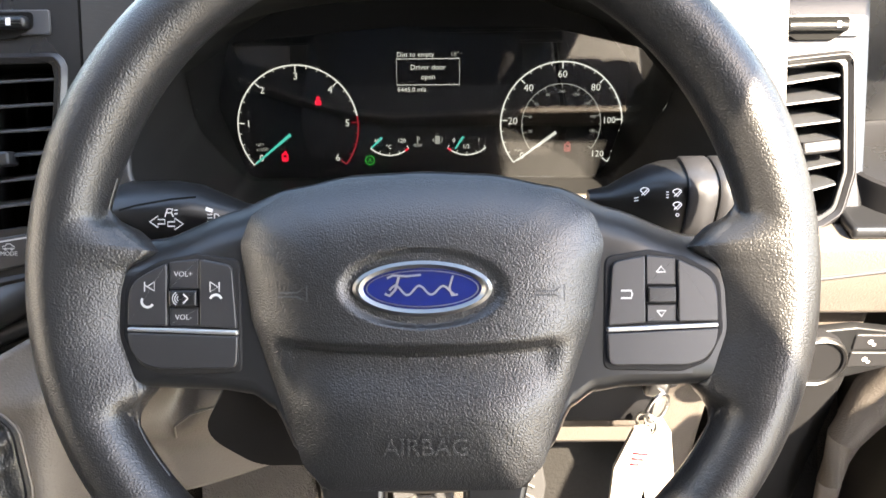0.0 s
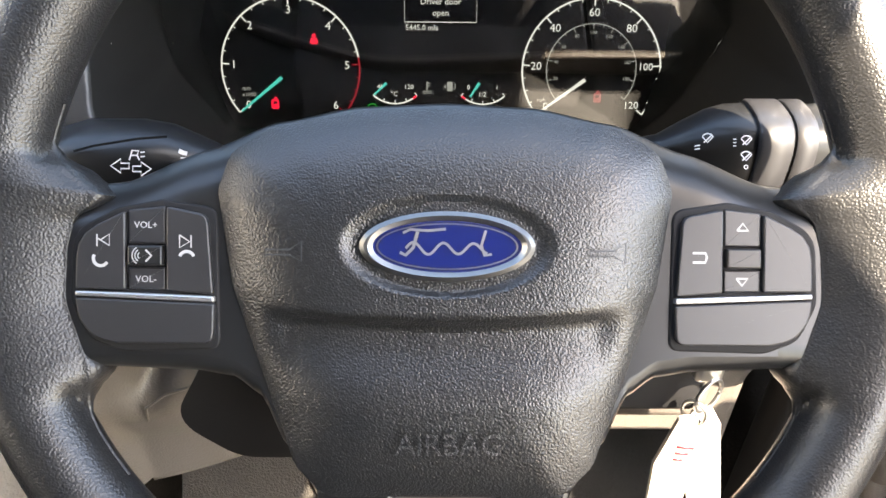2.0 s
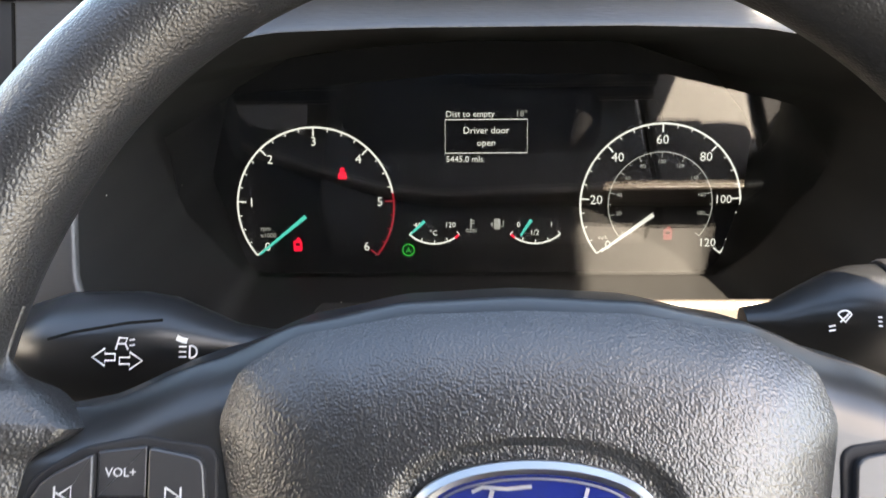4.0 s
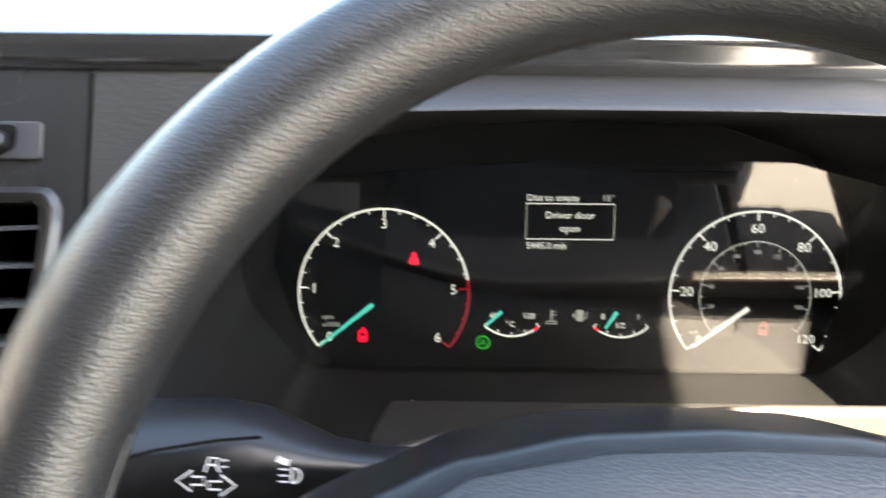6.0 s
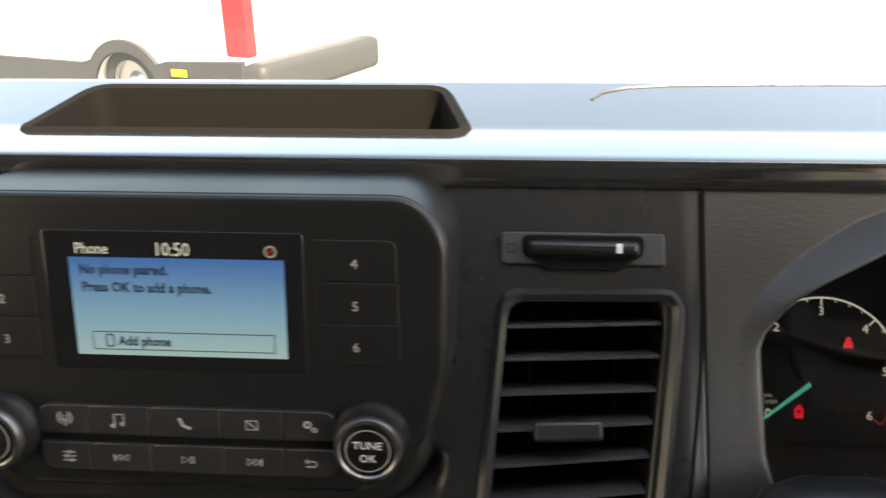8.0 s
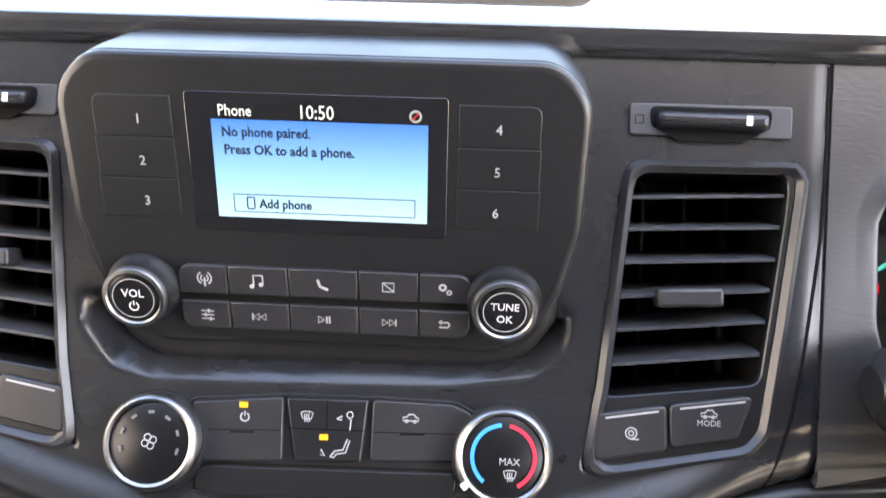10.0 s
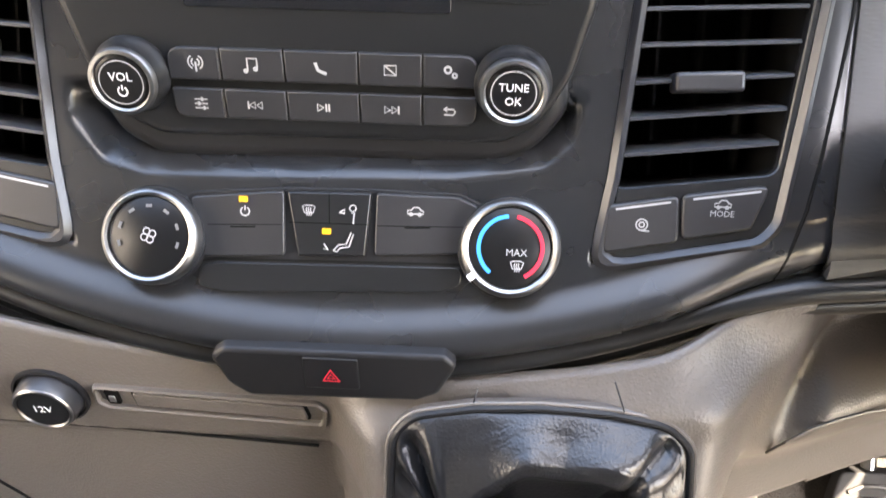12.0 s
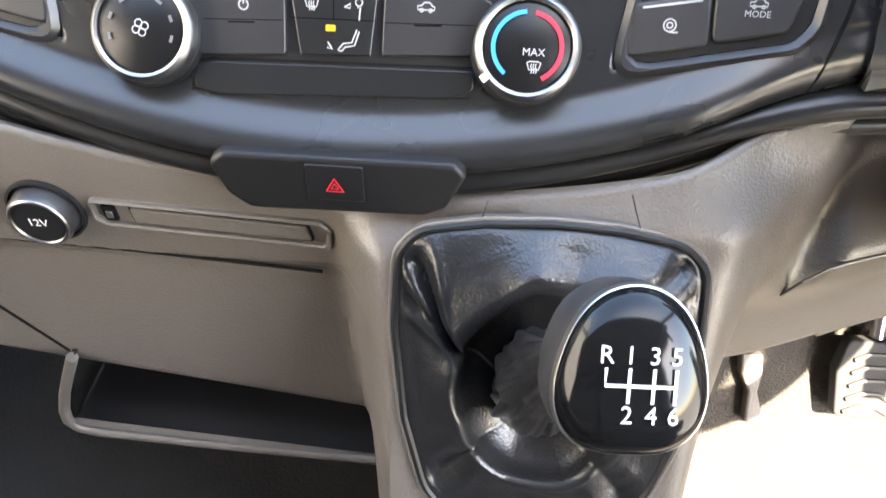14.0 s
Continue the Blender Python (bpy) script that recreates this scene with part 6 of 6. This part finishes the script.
# ---- gear lever ----
gear = thing("gear_lever", GEAR, "black leather gear gaiter with a six-speed knob", "gear lever")
gcx, gcy = 0.002, -0.065
gframe = rounded(gframe, [0.016, 0.03, 0.04, 0.04, 0.04, 0.03, 0.016, 0.03, 0.03, 0.03, 0.03, 0.03, 0.03, 0.03, 0.03], 5)
go = star(gframe, 240, gcx, gcy)
gi = star(inset(gframe, 0.0034), 240, gcx, gcy)
part("gaiter_frame", ring(go, gi, -0.003, 0.0026, 0.0012), M_STRIP, gear, "black gaiter frame")
part("frame_edge", ring(star(inset(gframe, -0.0016), 160, gcx, gcy), star(inset(gframe, 0.0004), 160, gcx, gcy), -0.003, 0.0014, 0.0006), M_LOWER, gear, "taupe edge round the gaiter frame")
KNOB_AT = GEAR.inverted() @ Vector((-0.3080, 0.212, 1.341))
axis = (GEAR.inverted().to_3x3() @ Vector((0.12, -0.73, 0.67))).normalized()
side = Vector((0, 1, 0)).cross(axis).normalized()
KN = Matrix.Translation(KNOB_AT) @ Matrix((side, axis.cross(side), axis)).transposed().to_4x4() @ Matrix.Rotation(radians(-2), 4, "Z")
stem_top = KNOB_AT - axis * 0.028
FOOT = Vector((0.001, -0.082, -0.016))
# the fold's crest round the lever: x, y and height over the frame
CREST = [(0.010, -0.0065, 0.0150), (-0.0060, -0.0040, 0.0175), (-0.0208, -0.0155, 0.0165), (-0.0387, -0.0342, 0.0155), (-0.0385, -0.0490, 0.0110), (-0.0410, -0.0600, 0.0115), (-0.0370, -0.0820, 0.0110),
         (-0.0290, -0.1040, 0.0075), (-0.0095, -0.1200, 0.0045), (0.020, -0.1210, 0.0050), (0.043, -0.090, 0.0090), (0.047, -0.040, 0.0140), (0.046, -0.013, 0.0160), (0.0335, -0.0055, 0.0180)]
crest_polar = sorted((math.atan2(y - gcy, x - gcx), math.hypot(x - gcx, y - gcy), h) for x, y, h in CREST)


def crest_at(a):
    """Radius and height of the crest at the angle a, smoothed between its points."""
    n = len(crest_polar)
    j = next((k for k in range(n) if crest_polar[k][0] > a), 0)
    p, q = crest_polar[j - 1], crest_polar[j]
    span = (q[0] - p[0]) % (2 * math.pi)
    t = ((a - p[0]) % (2 * math.pi)) / span
    t = mixv(t, t * t * (3 - 2 * t), 0.45)
    return mixv(p[1], q[1], t), mixv(p[2], q[2], t)


def turn_gap(a, c):
    return (a - c + math.pi) % (2 * math.pi) - math.pi


# creases from the frame: angle there, drift towards the lever, depth, width
CREASES = ((2.37, 0.34, 0.0085, 0.055), (2.56, 0.17, 0.0050, 0.045), (0.86, 0.04, 0.0080, 0.055), (0.70, 0.06, 0.0035, 0.05), (-2.25, 0.0, 0.0045, 0.08), (-0.95, 0.0, 0.0045, 0.08))


def gaiter_point(u, v):
    """u round the lever; v from the frame (0) over the crest (0.42), down into the pit (0.66) and up the cuff (1)."""
    i = int(round(u * 240)) % 240
    x, y = gi[i]
    a = math.atan2(y - gcy, x - gcx)
    r1, h = crest_at(a)
    r0 = math.hypot(x - gcx, y - gcy)
    ca, sa = math.cos(a), math.sin(a)
    n1 = noise.noise(Vector((ca * 2.4, sa * 2.4, v * 3.2)))
    n2 = noise.noise(Vector((ca * 6.0 + 5, sa * 6.0, v * 11.0)))
    bx, by = FOOT.x + 0.019 * ca, FOOT.y + 0.022 * sa
    cxp, cyp = gcx + r1 * ca, gcy + r1 * sa
    if v < 0.42:
        t = v / 0.42
        z = 0.0012 + (h - 0.0012) * math.sin(t * math.pi / 2) ** 0.85 - 0.0035 * math.sin(math.pi * t) + 0.0004 * n2 * t * (1 - t) * 4
        for c, drift, deep, wide in CREASES:
            g = turn_gap(a, c + drift * t * t)
            # a sharp valley with a lip rolled up on its upper side
            z -= deep * (0.25 + 0.75 * min(1, t * 3)) * math.exp(-(abs(g) / wide) ** 1.1) * min(1, t * 8)
            z += 0.35 * deep * math.exp(-((abs(g) - 2.2 * wide) / (0.9 * wide)) ** 2) * math.sin(math.pi * min(1, t * 1.1))
        r = mixv(r0, r1, t)
        return Vector((gcx + r * ca, gcy + r * sa, z))
    pinch = sum(deep * math.exp(-(abs(turn_gap(a, c + drift)) / wide) ** 1.1) for c, drift, deep, wide in CREASES)
    h -= pinch
    if v < 0.66:
        t = (v - 0.42) / 0.24
        s = 1 - math.cos(t * math.pi / 2)
        w = 0.30 * math.sin(t * math.pi) * (1 - t) + s * s
        return Vector((mixv(cxp, bx, w), mixv(cyp, by, w), mixv(h, FOOT.z, s ** 0.9) + 0.0020 * n1 * math.sin(math.pi * t)))
    t = (v - 0.66) / 0.34
    c = mixv(FOOT, stem_top, t)
    fade = (1 - t) * min(1, t * 5)
    ridge = abs(math.sin(1.5 * a + 5.5 * t + 2.2 * n1)) + 0.5 * abs(math.sin(2.5 * a - 9.0 * t + 1.5 * n1))
    r = mixv(0.020, 0.0105, t ** 0.7) * (1 + 0.34 * math.sin(math.pi * min(t * 1.5, 1)) + (0.55 * (ridge - 0.9) + 0.25 * n2) * fade)
    return Vector((c.x + r * ca, c.y + r * sa * 0.95, c.z + 0.007 * n1 * (1 - t) * min(1, t * 5) - 0.35 * r * sa * min(1, t * 4)))


gb = surface(240, 120, gaiter_point)
bmesh.ops.remove_doubles(gb, verts=gb.verts, dist=1e-6)
part("gaiter", gb, M_GAITER, gear, "creased black leather gaiter", sharp=100)


def egg(k, n=64):
    """The knob's outline: a rounded triangle, broad above its middle."""
    out = []
    for i in range(n):
        a = 2 * math.pi * i / n
        q = 0.0222 * (1 + 0.058 * math.cos(3 * (a - math.pi / 2)) + 0.022 * math.cos(4 * (a - math.pi / 4)))
        out.append((q * 0.95 * math.cos(a) * k, q * 1.05 * math.sin(a) * k))
    return out


knob = part("knob", moved(loft([[(x, y, h) for x, y in egg(k)] for k, h in ((0.40, -0.034), (0.62, -0.031), (0.84, -0.022), (0.96, -0.011), (1.0, -0.001), (1.0, 0.003), (0.985, 0.0065), (0.965, 0.0085), (0.94, 0.0085))]), KN), M_KNOB, gear, "silver-bodied gear knob")
part("rim", moved(loft([[(x, y, h) for x, y in egg(k)] for k, h in ((0.985, 0.0060), (0.985, 0.0080), (0.972, 0.0094), (0.955, 0.0096), (0.945, 0.0085))], cap0=False, cap1=False), KN), M_STEEL, knob, "bright ring round the cap")
part("cap", moved(loft([[(x, y, h) for x, y in egg(k)] for k, h in ((0.955, 0.006), (0.945, 0.0092), (0.89, 0.0122), (0.76, 0.0148), (0.5, 0.0164), (0.25, 0.0169), (0.02, 0.0170))]), KN), M_CAPGLOSS, knob, "gloss black cap")
at_cap = KN @ Matrix.Translation((0.0006, -0.0008, 0.0173))
for pts in ([(-0.0040, 0.0044), (-0.0040, -0.0044)], [(0.0022, 0.0044), (0.0022, -0.0044)], [(0.0078, 0.0044), (0.0078, -0.0044)], [(-0.0100, 0.0044), (-0.0100, 0.0), (0.0078, 0.0)]):
    part("shift_line", moved(stroke(pts, 0.0009, 0.0001 * (len(pts) - 2), M_PRINT, knob, done=False), at_cap), M_PRINT, knob, smooth=False)
for t_, x, y in (("R", -0.0100, 0.0074), ("1", -0.0040, 0.0074), ("3", 0.0022, 0.0074), ("5", 0.0078, 0.0074), ("2", -0.0040, -0.0076), ("4", 0.0022, -0.0076), ("6", 0.0078, -0.0076)):
    o = text(t_, 0.0064, M_PRINT, knob, x + 0.0006, y - 0.0008, 0.0171, "numeral")
    o.data.transform(KN)

# ---- driver's end: lights switch, cup holder ----
RLOW = plane_frame(0.276, 0.384, 1.264, 0.10)
lsw = thing("light_switch", RLOW, "round headlight switch with a chrome ring", "light switch")
part("panel", prism(rounded([(-0.050, 0.012), (0.0, 0.018), (0.030, 0.014), (0.034, -0.014), (-0.004, -0.026), (-0.050, -0.022)], 0.008, 4), -0.004, 0.0030, 0.0012), M_SATIN, lsw, "black switch panel")
dial_k = part("dial", moved(lathe([(0.0200, 0.0), (0.0195, 0.010), (0.0180, 0.0125), (0.0165, 0.0120), (0.0160, 0.0105), (0.0001, 0.0105)], 48), Matrix.Translation((-0.024, -0.004, 0.0))), M_BLACK, lsw, "ridged dial")
part("chrome_ring", moved(lathe([(0.0196, 0.009), (0.0192, 0.0122), (0.0180, 0.0130), (0.0168, 0.0120)], 48, cap=False), Matrix.Translation((-0.024, -0.004, 0.0))), M_CHROME, dial_k)
for yy in (0.0065, -0.0080):
    b = part("dimmer_key", prism(rounded([(0.0005, yy - 0.0062), (0.0300, yy - 0.0055), (0.0300, yy + 0.0060), (0.0005, yy + 0.0065)], 0.0015, 3), 0.001, 0.0042, 0.0008), M_BTN, lsw)
    icon("cogs", 0.012, yy, 0.0045, b, M_PRINT)
cup = thing("cup_holder", Matrix.Translation((0.316, 0.452, 1.366)), "dark round cup holder at the dashboard end", "cup holder")
part("bowl", lathe([(0.050, -0.060), (0.052, 0.0), (0.0515, 0.004), (0.0485, 0.005), (0.0465, 0.002), (0.044, -0.050), (0.001, -0.052)], 48), M_BLACK, cup)


# ---- footwell ----
def pedal(name, x, y, z, w, h, label):
    p = thing(name, plane_frame(x, y, z, 0.55), label, "pedal", "pedals")
    part("arm", tube([(0, h * 0.3, -0.004), (0.002, h * 0.9, -0.012), (0.004, h * 1.7, -0.05), (0.004, h * 2.6, -0.10)], 0.006, 10), M_STEEL, p, "steel pedal arm")
    part("pad", prism(rounded([(-w * 0.42, h / 2), (w * 0.42, h / 2), (w / 2, h * 0.1), (w * 0.40, -h / 2), (-w * 0.40, -h / 2), (-w / 2, h * 0.1)], 0.006, 4), -0.008, 0.004, 0.002), M_TYRE, p, "ribbed rubber pad")
    for k in range(5):
        yy = h * (0.34 - 0.17 * k)
        bm = tube([(-w * 0.30, yy - 0.006, 0.0045), (-w * 0.12, yy, 0.0045), (w * 0.12, yy, 0.0045), (w * 0.30, yy - 0.006, 0.0045)], 0.0022, 8)
        part("rib", bm, M_RUB, p)
    return p


M_RUB = material("worn_rubber", (0.045, 0.043, 0.041), 0.55, tone=0.2)
pedal("clutch_pedal", -0.016, 0.470, 0.982, 0.062, 0.070, "ribbed clutch pedal on a steel arm")
pedal("brake_pedal", 0.074, 0.472, 0.985, 0.060, 0.066, "ribbed brake pedal on a steel arm")
pedal("accelerator_pedal", 0.215, 0.462, 0.955, 0.045, 0.110, "long accelerator pedal in the footwell")
rest = thing("foot_rest", plane_frame(-0.106, 0.468, 0.958, 0.72), "narrow brown plastic foot rest beside the console", "foot rest")
part("pad", prism(rounded([(-0.004, -0.030), (0.013, -0.030), (0.004, -0.002), (0.006, 0.016), (0.004, 0.032), (-0.014, 0.032), (-0.012, 0.014), (-0.004, -0.002)], 0.002, 3), -0.012, 0.004, 0.002), M_LOWER, rest)
side_mat = thing("floor_mat", Matrix.Translation((-0.85, 0.10, FLOOR_Z)), "black rubber mat on the passenger side floor", "floor mat")
# Mat made blacker than rubber, so footwell shade sits in its colour.
matt = thing("floor_mat", Matrix.Translation((0.20, 0.22, FLOOR_Z)), "black mat under the accelerator, its black standing for footwell shade", "floor mat")
part("sheet", prism(rect(-0.15, -0.42, 0.17, 0.20, 0.04), 0.0, 0.006, 0.003), M_DARKMAT := material("dark_mat", (0.011, 0.0105, 0.010), 0.85, spec=0.2, grain=0.001, grain_scale=300, tone=0.25), matt)
part("sheet", prism(rect(-0.40, -0.50, 0.46, 0.45, 0.04), 0.0, 0.006, 0.003), M_DARKMAT, side_mat)
# Black sheet over the toe board stands for the shade there.
part("toe_shade_sheet", loft([[(-0.15, 0.173, 0.002), (0.17, 0.173, 0.002), (0.17, 0.350, 0.247), (-0.15, 0.350, 0.247)], [(-0.15, 0.165, 0.006), (0.17, 0.165, 0.006), (0.17, 0.343, 0.252), (-0.15, 0.343, 0.252)]]), M_DARKMAT, matt, smooth=False)
slope_ob = part("toe_board", loft([[(-0.24, 0.405, 0.858), (0.40, 0.405, 0.858), (0.40, 0.580, 1.10), (-0.24, 0.580, 1.10)], [(-0.24, 0.46, 0.80), (0.40, 0.46, 0.80), (0.40, 0.63, 1.09), (-0.24, 0.63, 1.09)]]), M_MAT, None, smooth=False)
tagged(slope_ob, "sloping carpeted toe board in the footwell", "toe board", kind="structure")


# ---- seats behind the camera ----
def seat(x, w, label):
    s = thing("seat", Matrix.Translation((x, -0.42, FLOOR_Z)), label, "seat", "cab seats")
    part("base", box(-w / 2 + 0.03, -0.22, 0.0, w / 2 - 0.03, 0.20, 0.24, 0.02), M_BLACK, s)
    part("cushion", box(-w / 2, -0.24, 0.22, w / 2, 0.26, 0.40, 0.05), M_SEAT, s, "grey fabric cushion")
    part("backrest", moved(box(-w / 2, -0.07, 0.0, w / 2, 0.07, 0.62, 0.05), Matrix.Translation((0, -0.22, 0.36)) @ Matrix.Rotation(radians(10), 4, "X")), M_SEAT, s, "grey fabric backrest")
    part("headrest", box(-0.13, -0.39, 1.00, 0.13, -0.29, 1.16, 0.03), M_SEAT, s)


seat(0.0, 0.50, "grey fabric driver seat")
seat(-0.80, 0.92, "grey fabric passenger bench seat")


# ---- the white van parked outside ----
def parked_van():
    v = thing("parked_van", Matrix.Translation((-2.24, 6.2, 0.0)) @ Matrix.Rotation(radians(-20), 4, "Z"), "white panel van parked on the yard, seen from its rear corner", "van")
    ax, ar, az = -1.32, 0.37, 0.28
    turn = Matrix.Rotation(radians(90), 4, "X")

    def bow(r, a0, a1, k=1.0):
        return [(ax + r * math.cos(radians(a0 + (a1 - a0) * i / 16)), az + k * r * math.sin(radians(a0 + (a1 - a0) * i / 16))) for i in range(17)]
    side = [(-5.4, 0.28)] + bow(ar, 180, 0, 0.9) + [(-0.25, 0.30), (-0.02, 0.45), (0.0, 1.2), (-0.06, 2.2), (-0.18, 2.35), (-5.4, 2.35)]
    part("body", moved(prism(side, -1.9, 0.0, 0.03), turn), M_WHITE, v, "white painted body", sharp=30)
    clad = [(-5.3, 0.26)] + bow(ar - 0.01, 180, 0, 0.9) + [(-0.30, 0.27), (-0.04, 0.34), (-0.04, 0.60), (ax + ar + 0.12, 0.56)] + bow(ar + 0.09, 35, 145, 0.95) + [(ax - ar - 0.12, 0.50), (-5.3, 0.50)]
    part("cladding", moved(prism(clad, 0.0, 0.035, 0.01), turn), M_CLAD, v, "dark grey side cladding")
    part("rear_bumper", box(-0.30, -0.03, 0.27, 0.16, 1.93, 0.58, 0.07), M_CLAD, v, "grey rear bumper")
    part("side_marker", box(-0.78, -0.05, 0.44, -0.62, -0.02, 0.50, 0.01), M_YELLOWP, v, "yellow side marker")
    part("tail_light", box(-0.20, -0.025, 0.63, 0.025, 0.10, 1.40, 0.02), M_RED, v, "red tail light")
    at = Matrix.Translation((ax, 0.16, 0.33)) @ turn
    wh = part("wheel", moved(lathe([(0.20, -0.12), (0.30, -0.12), (0.33, -0.08), (0.33, 0.08), (0.30, 0.12), (0.20, 0.12)], 40, cap=False), at), M_TYRE, v, "black tyre")
    part("wheel_rim", moved(lathe([(0.21, 0.10), (0.20, 0.07), (0.10, 0.05), (0.06, 0.09), (0.001, 0.09)], 32, cap=False), at), M_SILVER, wh, "silver wheel rim")


parked_van()
